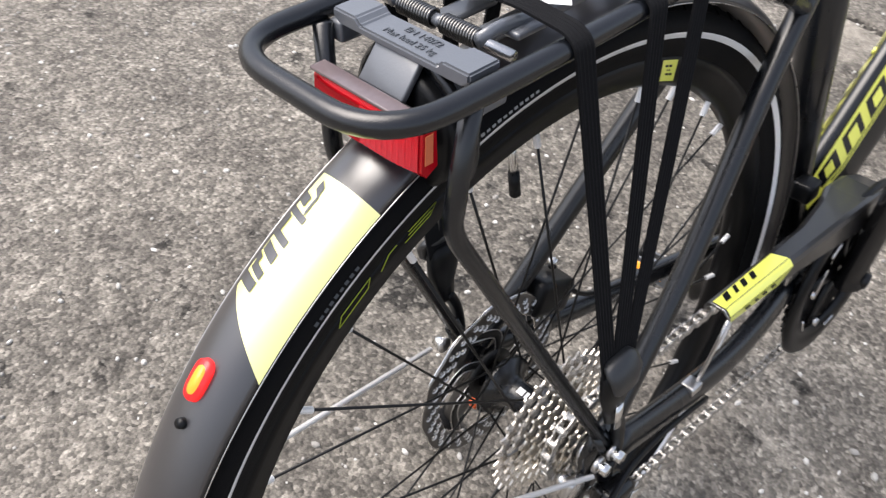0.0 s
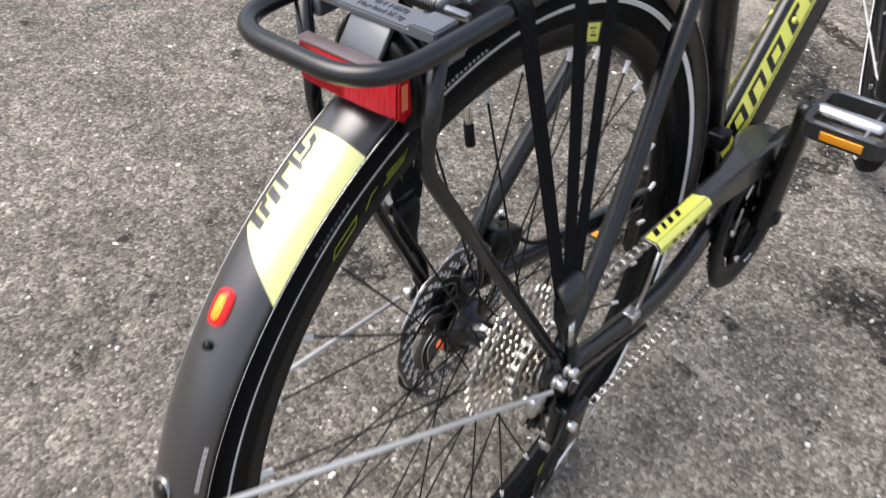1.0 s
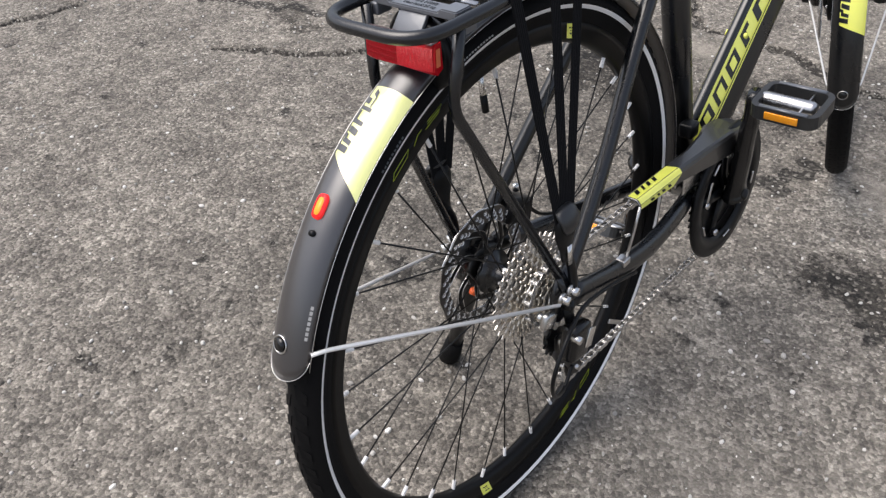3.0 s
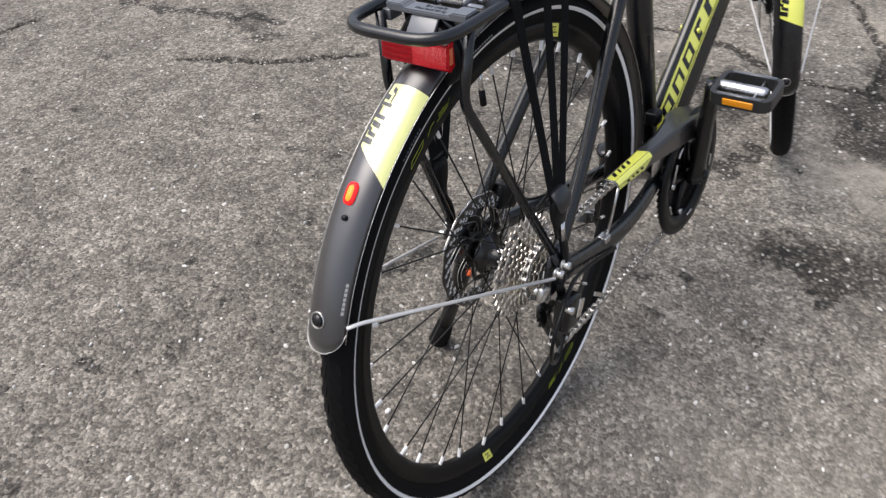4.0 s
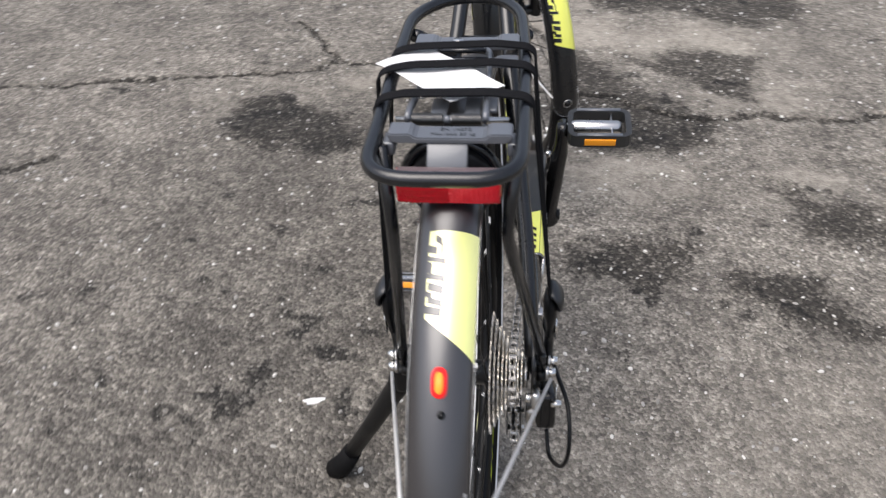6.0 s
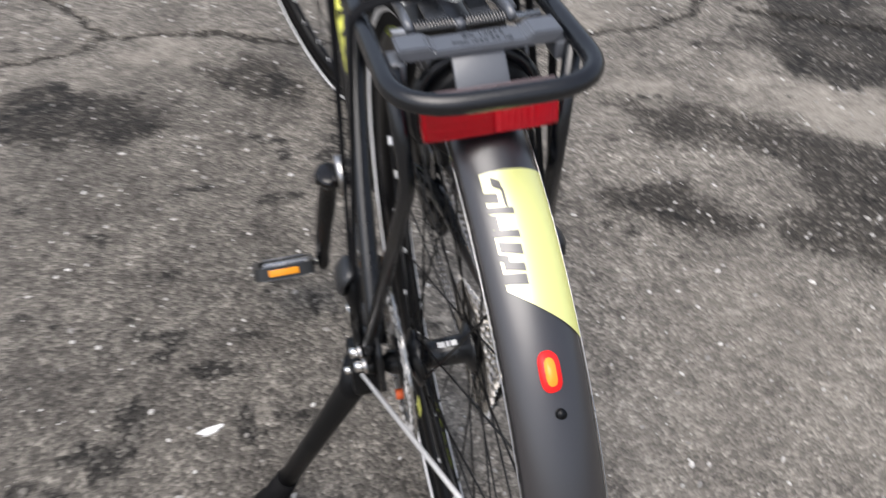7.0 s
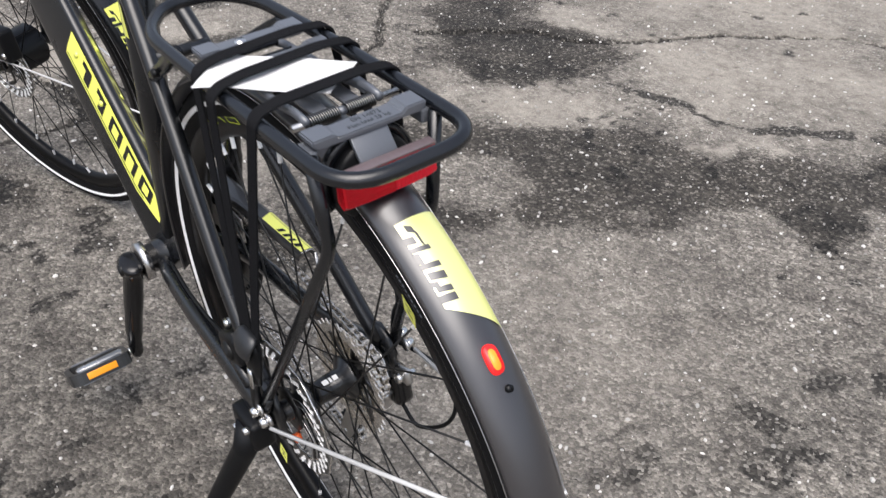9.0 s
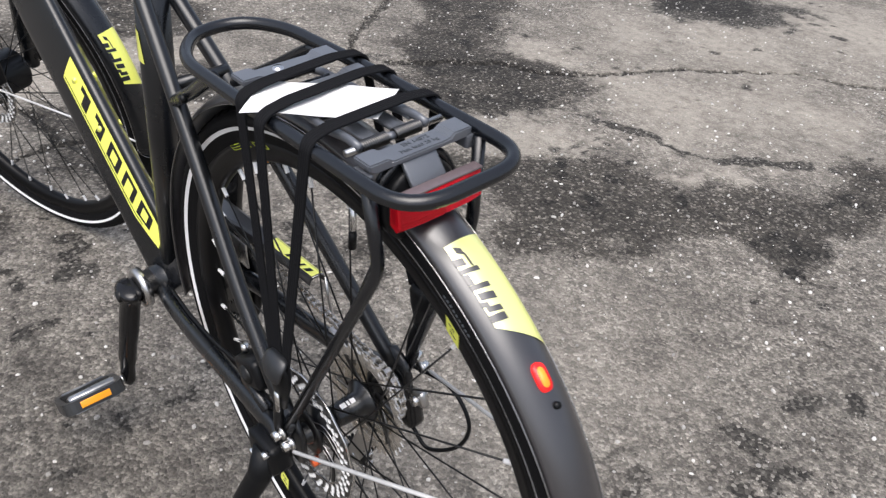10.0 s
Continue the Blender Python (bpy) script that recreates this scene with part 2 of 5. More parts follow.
# ---- ground ----
def asphalt():
    m = bpy.data.materials.new("worn_asphalt")
    m.use_nodes = True
    n, l = m.node_tree.nodes, m.node_tree.links
    b = n["Principled BSDF"]
    tc = n.new("ShaderNodeTexCoord")

    def tex(kind, scale, detail=4, rough=0.6):
        t = n.new(kind)
        t.inputs["Scale"].default_value = scale
        t.inputs["Detail"].default_value = detail
        t.inputs["Roughness"].default_value = rough
        l.new(tc.outputs["Object"], t.inputs["Vector"])
        return t

    def ramp(src, stops):
        r = n.new("ShaderNodeValToRGB")
        while len(r.color_ramp.elements) < len(stops):
            r.color_ramp.elements.new(0.5)
        for e, (p, c) in zip(r.color_ramp.elements, stops):
            e.position, e.color = p, (*c, 1) if isinstance(c, tuple) else (c, c, c, 1)
        l.new(src, r.inputs["Fac"])
        return r

    def mix(kind, a, b_, fac):
        x = n.new("ShaderNodeMix")
        x.data_type, x.blend_type = "RGBA", kind
        if isinstance(fac, float):
            x.inputs["Factor"].default_value = fac
        else:
            l.new(fac, x.inputs["Factor"])
        l.new(a, x.inputs["A"])
        l.new(b_, x.inputs["B"])
        return x.outputs["Result"]

    stones = tex("ShaderNodeTexVoronoi", 165.0, 0, 0.5)
    stones.inputs["Randomness"].default_value = 1.0
    chips = tex("ShaderNodeTexVoronoi", 85.0, 0, 0.5)
    fine = tex("ShaderNodeTexNoise", 240.0, 6, 0.75)
    clump = tex("ShaderNodeTexNoise", 48.0, 5, 0.7)
    patch = tex("ShaderNodeTexNoise", 7.0, 6, 0.65)
    mid = tex("ShaderNodeTexNoise", 28.0, 6, 0.65)
    big = tex("ShaderNodeTexNoise", 1.6, 6, 0.6)
    sep = n.new("ShaderNodeSeparateColor")
    l.new(stones.outputs["Color"], sep.inputs["Color"])
    # each stone has a grey of its own, from tar to pale quartz
    grit = ramp(sep.outputs["Red"], [(0.0, (0.04, 0.0385, 0.036)), (0.3, (0.11, 0.105, 0.097)), (0.65, (0.21, 0.2, 0.184)), (0.9, (0.32, 0.306, 0.284)), (1.0, (0.46, 0.444, 0.412))])
    dust = ramp(mid.outputs["Fac"], [(0.3, (0.11, 0.104, 0.096)), (0.7, (0.255, 0.243, 0.224))])
    col = mix("MIX", grit.outputs["Color"], dust.outputs["Color"], 0.4)
    grain = ramp(fine.outputs["Fac"], [(0.34, 0.38), (0.5, 0.96), (0.66, 1.5)])
    col = mix("MULTIPLY", col, grain.outputs["Color"], 0.82)
    broad = ramp(big.outputs["Fac"], [(0.3, 0.82), (0.7, 1.16)])
    col = mix("MULTIPLY", col, broad.outputs["Color"], 1.0)
    lumps = ramp(clump.outputs["Fac"], [(0.36, 0.55), (0.5, 1.0), (0.64, 1.42)])
    col = mix("MULTIPLY", col, lumps.outputs["Color"], 0.55)
    worn = ramp(patch.outputs["Fac"], [(0.36, (0.72, 0.70, 0.68)), (0.64, (1.22, 1.20, 1.16))])
    col = mix("MULTIPLY", col, worn.outputs["Color"], 1.0)
    wear = n.new("ShaderNodeAttribute")
    wear.attribute_name = "tar"
    edge = n.new("ShaderNodeMath")
    edge.operation = "ADD"
    l.new(wear.outputs["Fac"], edge.inputs[0])
    jag = n.new("ShaderNodeMath")
    jag.operation = "MULTIPLY_ADD"
    jag.inputs[1].default_value, jag.inputs[2].default_value = 1.3, -0.65
    spots = tex("ShaderNodeTexNoise", 70.0, 8, 0.8)
    l.new(spots.outputs["Fac"], jag.inputs[0])
    l.new(jag.outputs[0], edge.inputs[1])
    tarry = ramp(edge.outputs[0], [(0.40, 0.0), (0.56, 1.0)])
    tar_col = ramp(sep.outputs["Green"], [(0.0, (0.012, 0.011, 0.0098)), (0.5, (0.040, 0.037, 0.033)), (0.78, (0.085, 0.080, 0.072)), (0.92, (0.16, 0.152, 0.138)), (1.0, (0.30, 0.288, 0.262))])
    col = mix("MIX", col, tar_col.outputs["Color"], tarry.outputs["Color"])
    pale = n.new("ShaderNodeAttribute")
    pale.attribute_name = "dust"
    dcol = n.new("ShaderNodeRGB")
    dcol.outputs[0].default_value = (0.37, 0.345, 0.305, 1)
    dfac = n.new("ShaderNodeMath")
    dfac.operation = "MULTIPLY"
    l.new(pale.outputs["Fac"], dfac.inputs[0])
    dsp = ramp(mid.outputs["Fac"], [(0.3, 0.35), (0.65, 0.88)])
    l.new(dsp.outputs["Color"], dfac.inputs[1])
    col = mix("MIX", col, dcol.outputs[0], dfac.outputs[0])
    # old oil and damp: the same grit, soaked darker
    soak = n.new("ShaderNodeAttribute")
    soak.attribute_name = "stain"
    soft = n.new("ShaderNodeMath")
    soft.operation = "MULTIPLY_ADD"
    soft.inputs[1].default_value = 1.7
    l.new(jag.outputs[0], soft.inputs[0])
    l.new(soak.outputs["Fac"], soft.inputs[2])
    soaked = ramp(soft.outputs[0], [(0.33, 0.0), (0.67, 1.0)])
    scol = n.new("ShaderNodeRGB")
    scol.outputs[0].default_value = (0.27, 0.262, 0.252, 1)
    sfac = n.new("ShaderNodeMath")
    sfac.operation = "MULTIPLY"
    dry = ramp(sep.outputs["Blue"], [(0.0, 1.0), (0.70, 1.0), (0.84, 0.35), (1.0, 0.0)])
    l.new(dry.outputs["Color"], sfac.inputs[1])
    l.new(soaked.outputs["Color"], sfac.inputs[0])
    col = mix("MULTIPLY", col, scol.outputs[0], sfac.outputs[0])
    # a darker tone on the side away from the chain
    side_tone = n.new("ShaderNodeAttribute")
    side_tone.attribute_name = "side_tone"
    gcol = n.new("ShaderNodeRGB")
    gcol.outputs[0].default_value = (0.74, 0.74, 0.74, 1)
    col = mix("MULTIPLY", col, gcol.outputs[0], side_tone.outputs["Fac"])
    sand = n.new("ShaderNodeRGB")
    sand.outputs[0].default_value = (1.02, 1.0, 0.968, 1)
    col = mix("MULTIPLY", col, sand.outputs[0], 1.0)
    l.new(col, b.inputs["Base Color"])
    b.inputs["Roughness"].default_value = 0.82
    b.inputs["Specular IOR Level"].default_value = 0.35
    b1 = n.new("ShaderNodeBump")
    b1.inputs["Strength"].default_value, b1.inputs["Distance"].default_value = 0.8, 0.004
    inv = n.new("ShaderNodeMath")
    inv.operation = "MULTIPLY_ADD"
    inv.inputs[1].default_value, inv.inputs[2].default_value = -1.0, 1.0
    l.new(stones.outputs["Distance"], inv.inputs[0])
    l.new(inv.outputs[0], b1.inputs["Height"])
    b2 = n.new("ShaderNodeBump")
    b2.inputs["Strength"].default_value, b2.inputs["Distance"].default_value = 0.6, 0.003
    l.new(fine.outputs["Fac"], b2.inputs["Height"])
    l.new(b1.outputs["Normal"], b2.inputs["Normal"])
    l.new(b2.outputs["Normal"], b.inputs["Normal"])
    return m


def value_noise(x, y, seed):
    """Smooth lattice noise on arrays, from 0 to 1."""
    xi, yi = np.floor(x).astype(np.int64), np.floor(y).astype(np.int64)
    fx, fy = x - xi, y - yi
    fx, fy = fx * fx * (3 - 2 * fx), fy * fy * (3 - 2 * fy)

    def lat(a, b):
        h = (a * 374761393 + b * 668265263 + seed * 974634777) & 0x7FFFFFFF
        h = ((h ^ (h >> 13)) * 1274126177) & 0x7FFFFFFF
        return ((h ^ (h >> 16)) & 0xFFFF) / 65535.0

    return (lat(xi, yi) * (1 - fx) + lat(xi + 1, yi) * fx) * (1 - fy) + (lat(xi, yi + 1) * (1 - fx) + lat(xi + 1, yi + 1) * fx) * fy


# lines of the cracks in the asphalt, in plan
CRACKS = [
    [(1.50, -1.22), (1.32, -1.54), (1.18, -1.61), (1.10, -1.74), (1.06, -1.86), (0.99, -2.06), (0.86, -2.24), (0.75, -2.43), (0.58, -2.52), (0.42, -2.68)],
    [(2.10, -1.74), (2.02, -1.62), (1.84, -1.38), (1.75, -1.25), (1.62, -1.15), (1.50, -1.07), (1.41, -0.89), (1.40, -0.66)],
    [(1.40, -0.66), (1.35, -0.49), (1.38, -0.38), (1.44, -0.26), (1.45, -0.10), (1.43, 0.00), (1.46, 0.11), (1.52, 0.25), (1.52, 0.39), (1.52, 0.50)],
    [(2.05, 0.05), (1.98, 0.01), (1.82, -0.07), (1.75, -0.11), (1.58, -0.16), (1.46, -0.14)],
    [(1.78, 0.68), (1.73, 0.64), (1.61, 0.56), (1.52, 0.50), (1.43, 0.61), (1.39, 0.74), (1.34, 0.89), (1.30, 1.06), (1.23, 1.20), (1.20, 1.35), (1.13, 1.49), (1.06, 1.62), (1.00, 1.78)],
    [(0.58, 1.46), (0.67, 1.33), (0.73, 1.23), (0.81, 1.15), (0.90, 1.05)],
    [(0.25, 2.09), (0.37, 2.06), (0.50, 2.03)],
]
# wide worn joint where the tar lies open
JOINTS = [
    [(0.86, -1.47), (0.80, -1.50), (0.72, -1.53), (0.63, -1.54), (0.52, -1.55), (0.43, -1.64), (0.33, -1.80)],
    [(0.74, 1.98), (0.80, 1.74), (0.88, 1.48), (0.92, 1.40)],
    [(1.12, 0.71), (1.19, 0.60)],
]
# patches where the bare tar shows: x, y, half length, half width, turn
TAR = [
    (1.32, -2.95, 0.40, 0.32, 0), (0.93, 0.07, 0.08, 0.06, 0),
    (0.76, -1.36, 0.03, 0.03, 0),
]
# ground that has lost its fine grit
COARSE = [(-0.22, -0.80, 0.20, 0.26, 0), (-0.05, -0.55, 0.14, 0.14, 0), (0.00, -1.00, 0.12, 0.16, 0)]
# outlines of soaked, darker ground
STAINS_AHEAD = [
    [(1.59, -0.11), (1.71, -0.17), (1.68, -0.26), (1.56, -0.33), (1.45, -0.46), (1.35, -0.54), (1.23, -0.54), (1.18, -0.40), (1.13, -0.30), (1.14, -0.16), (1.33, -0.10)],
    [(1.75, -0.28), (1.63, -0.43), (1.46, -0.67), (1.77, -0.70), (1.82, -0.56), (1.74, -0.42)],
    [(2.41, -0.23), (2.11, -0.32), (2.13, -0.51), (2.03, -0.61), (1.98, -0.72), (2.11, -0.95), (2.74, -0.93)],
    [(1.25, 0.71), (1.26, 0.57), (1.21, 0.43), (1.10, 0.36), (1.01, 0.44), (1.02, 0.59), (1.08, 0.68)],
    [(1.32, 0.26), (1.37, 0.12), (1.18, 0.01), (1.09, 0.09), (1.16, 0.21)],
    [(1.15, 1.84), (1.15, 1.72), (1.05, 1.64), (1.02, 1.73), (1.05, 1.87)],
    [(0.90, 1.63), (0.92, 1.48), (0.96, 1.32), (0.87, 1.41), (0.83, 1.58)],
]
STAINS_FAINT = [
    [(0.66, -0.09), (0.73, -0.14), (0.78, -0.23), (0.84, -0.34), (0.82, -0.42), (0.76, -0.44), (0.66, -0.38), (0.60, -0.30), (0.61, -0.17)],
]
STAINS_RIGHT = [
    [(2.30, -2.13), (2.12, -2.59), (1.79, -2.12), (1.52, -1.78), (1.36, -1.59), (1.16, -1.70), (1.02, -1.71), (0.96, -1.43), (1.01, -1.26), (1.11, -1.12), (1.45, -1.21)],
    [(1.04, -0.60), (0.94, -0.98), (0.78, -1.10), (0.71, -1.24), (0.62, -1.39), (0.28, -1.05), (0.36, -1.00), (0.34, -0.91), (0.43, -0.88), (0.47, -0.76), (0.58, -0.79), (0.58, -0.92), (0.68, -1.01), (0.76, -0.91), (0.81, -0.77), (0.85, -0.64)],
    [(1.18, -0.82), (1.29, -1.05), (1.23, -1.22), (1.05, -1.38), (1.23, -1.50), (1.39, -1.38)],
    [(0.71, -0.49), (0.71, -0.63), (0.62, -0.68), (0.55, -0.76), (0.52, -0.66), (0.52, -0.55), (0.59, -0.52), (0.65, -0.47)],
    [(0.85, -0.98), (0.66, -1.14), (0.63, -1.30), (0.42, -1.38), (0.35, -1.53), (0.20, -1.65), (0.27, -1.91), (0.02, -2.07), (0.04, -1.65), (0.08, -1.45), (0.02, -1.24), (0.23, -1.25), (0.30, -1.08), (0.42, -0.92), (0.52, -0.84), (0.75, -0.90)],
    [(1.68, -2.74), (1.44, -2.52), (1.27, -2.48), (1.26, -2.82), (1.42, -3.31)],
]
# patches of pale dust
DUST = [
    (1.27, -2.15, 0.30, 0.22, -40), (1.30, -1.76, 0.16, 0.12, 0), (1.02, -2.50, 0.40, 0.40, 0), (0.80, -1.80, 0.42, 0.22, -40), (0.62, -2.08, 0.40, 0.30, -40),
    (0.95, -1.14, 0.17, 0.16, 0), (0.84, -1.27, 0.16, 0.12, 0), (0.42, -1.46, 0.26, 0.05, 60), (1.90, -0.28, 0.18, 0.22, 0), (1.80, -0.56, 0.22, 0.24, 0),
    (1.52, -0.64, 0.10, 0.16, 10), (1.12, -0.74, 0.10, 0.16, 10), (1.05, -0.26, 0.12, 0.16, 0), (1.43, 0.34, 0.12, 0.10, 0), (1.30, 0.62, 0.10, 0.12, 0), (0.80, -3.10, 0.50, 0.50, 0),
]
# ground worn smooth
SMOOTH = [(0.22, -0.62, 0.26, 0.34, 20), (0.10, -0.35, 0.18, 0.22, 0)]
# broad patches, half dark
BROAD_DARK = [(0.42, 0.45, 0.40, 0.30, 0), (0.30, 0.24, 0.26, 0.20, 0), (0.95, 0.40, 0.34, 0.40, 0), (-0.20, -0.78, 0.14, 0.16, 0), (0.60, -0.22, 0.10, 0.12, 0), (0.10, 0.42, 0.30, 0.26, 0)]
# faintly darker ground
DIM = [(0.05, 0.60, 0.55, 0.45, 0), (-0.30, 0.50, 0.50, 0.45, 0), (-0.25, -0.70, 0.30, 0.30, 0), (0.40, 0.90, 0.50, 0.40, 0), (0.50, 0.45, 0.50, 0.40, 0)]


def blobs(x, y, rows):
    out = np.zeros_like(x)
    for cx, cy, a, b, turn in rows:
        c, s = math.cos(radians(turn)), math.sin(radians(turn))
        u, v = (x - cx) * c + (y - cy) * s, -(x - cx) * s + (y - cy) * c
        out = np.maximum(out, np.exp(-1.2 * ((u / a) ** 2 + (v / b) ** 2)))
    return out


def ground_sheet():
    def graded(lo, hi, step):
        mid_ = list(np.arange(lo, hi + step / 2, step))
        grow, left, right = step, [], []
        a, b = mid_[0], mid_[-1]
        while b < 400:
            grow *= 1.22
            a, b = a - grow, b + grow
            left.append(a)
            right.append(b)
        return np.array(left[::-1] + mid_ + right)

    xs, ys = graded(-0.9, 2.7, 0.0082), graded(-3.2, 2.1, 0.0082)
    X, Y = np.meshgrid(xs, ys, indexing="ij")
    near = np.clip(1.5 - 0.25 * np.hypot(X - 0.5, Y + 0.3), 0, 1)
    Z = 0.0022 * (value_noise(X * 70, Y * 70, 1) - 0.5) + 0.002 * (value_noise(X * 33 + 7, Y * 33, 2) - 0.5) + 0.003 * (value_noise(X * 9, Y * 9, 3) - 0.5)
    wx = 0.02 * (value_noise(X * 22, Y * 22, 4) - 0.5) + 0.012 * (value_noise(X * 60, Y * 60, 5) - 0.5)
    wy = 0.02 * (value_noise(X * 22 + 40, Y * 22, 6) - 0.5) + 0.012 * (value_noise(X * 60 + 40, Y * 60, 7) - 0.5)

    def reach(lines, wobble):
        """Distance to the nearest of some wandering lines."""
        out = np.full_like(X, 9.0)
        for line in lines:
            for (ax, ay), (bx, by) in zip(line, line[1:]):
                dx, dy = bx - ax, by - ay
                t = np.clip(((X + wx * wobble - ax) * dx + (Y + wy * wobble - ay) * dy) / (dx * dx + dy * dy), 0, 1)
                out = np.minimum(out, np.hypot(X + wx * wobble - ax - t * dx, Y + wy * wobble - ay - t * dy))
        return out

    gap, joint = reach(CRACKS, 1.3), reach(JOINTS, 2.4)
    width = 0.0045 + 0.009 * value_noise(X * 4, Y * 4, 9)
    crack = np.clip(1.6 - gap / width, 0, 1)
    Z = (Z - 0.012 * crack) * near
    ux = X + wx * 6 + 0.22 * (value_noise(X * 5, Y * 5, 21) - 0.5) + 0.12 * (value_noise(X * 13, Y * 13, 22) - 0.5)
    uy = Y + wy * 6 + 0.22 * (value_noise(X * 5 + 30, Y * 5, 23) - 0.5) + 0.12 * (value_noise(X * 13 + 30, Y * 13, 24) - 0.5)
    pits = np.clip(value_noise(X * 17, Y * 17, 25) * 0.55 + value_noise(X * 41, Y * 41, 26) * 0.45 - 0.66 + 0.17 * blobs(X, Y, COARSE), 0, 1) * 2.0
    tar = pits + 0.95 * blobs(ux, uy, TAR) + 0.12 * blobs(ux, uy, BROAD_DARK) + 0.12 * blobs(ux, uy, DIM) + 0.22 * value_noise(X * 2.3, Y * 2.3, 11) + 0.95 * np.clip(1.35 - gap / (0.0065 + 0.012 * value_noise(X * 4, Y * 4, 9)), 0, 1) + 0.8 * np.clip(1.3 - joint / (0.010 + 0.024 * value_noise(X * 7, Y * 7, 12)), 0, 1)
    ragged = 0.30 * np.clip((np.hypot(X - 0.5, Y + 0.6) - 1.0) / 1.2, 0, 1)
    sx = X + wx * 2.2 + 0.05 * (value_noise(X * 13, Y * 13, 31) - 0.5) + ragged * (value_noise(X * 3.1, Y * 3.1, 35) + 0.5 * value_noise(X * 8, Y * 8, 37) - 0.75)
    sy = Y + wy * 2.2 + 0.05 * (value_noise(X * 13, Y * 13, 32) - 0.5) + ragged * (value_noise(X * 3.1, Y * 3.1, 36) + 0.5 * value_noise(X * 8, Y * 8, 38) - 0.75)
    stain = np.zeros_like(X)
    for outline, soaked in [(o, 1.0) for o in STAINS_AHEAD + STAINS_RIGHT] + [(o, 0.78) for o in STAINS_FAINT]:
        inside, far = np.zeros(X.shape, bool), np.full_like(X, 9.0)
        for (ax, ay), (bx, by) in zip(outline, outline[1:] + outline[:1]):
            dx, dy = bx - ax, by - ay
            t = np.clip(((sx - ax) * dx + (sy - ay) * dy) / (dx * dx + dy * dy), 0, 1)
            far = np.minimum(far, np.hypot(sx - ax - t * dx, sy - ay - t * dy))
            if dy:
                inside ^= ((ay > sy) != (by > sy)) & (sx < ax + (sy - ay) / dy * dx)
        stain = np.maximum(stain, soaked * np.clip(0.5 + np.where(inside, far, -far) / 0.10, 0, 1))
    stain *= 0.75 + 0.5 * value_noise(X * 9, Y * 9, 33)
    smooth = blobs(ux, uy, SMOOTH)
    tar = tar - 0.16 * smooth + 0.30 * stain
    # soft-edged rectangle on the bike's left, darkened unevenly
    side_tone = np.clip((Y + 0.01) / 0.2, 0, 1) * np.clip((0.95 - Y) / 0.35, 0, 1) * np.clip((X + 0.28) / 0.4, 0, 1) * np.clip((1.5 - X) / 0.4, 0, 1) * (0.6 + 0.8 * value_noise(X * 4, Y * 4, 34))
    dust = blobs(ux, uy, DUST) * np.clip((0.62 - tar) * 6, 0, 1) * np.clip(1.0 - 1.3 * stain, 0, 1)
    dust = np.maximum(dust, 0.42 * smooth * np.clip(1.0 - 1.3 * stain, 0, 1))
    nx, ny = len(xs), len(ys)
    co = np.stack([X, Y, Z], -1).reshape(-1, 3).astype(np.float32)
    idx = np.arange(nx * ny).reshape(nx, ny)
    quads = np.stack([idx[:-1, :-1], idx[1:, :-1], idx[1:, 1:], idx[:-1, 1:]], -1).reshape(-1, 4)
    me = bpy.data.meshes.new("ground")
    me.vertices.add(len(co))
    me.vertices.foreach_set("co", co.ravel())
    me.loops.add(quads.size)
    me.loops.foreach_set("vertex_index", quads.ravel().astype(np.int32))
    me.polygons.add(len(quads))
    me.polygons.foreach_set("loop_start", np.arange(0, quads.size, 4, dtype=np.int32))
    me.update(calc_edges=True)
    for key, arr in (("tar", tar), ("dust", dust), ("stain", stain), ("side_tone", side_tone)):
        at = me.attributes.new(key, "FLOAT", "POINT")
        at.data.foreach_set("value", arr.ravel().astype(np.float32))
    me.shade_smooth()
    me.materials.append(asphalt())
    return tagged(new("ground", me), "worn grey asphalt with cracks, dark bare patches and pale dust", "ground", kind="structure")


ground = ground_sheet()


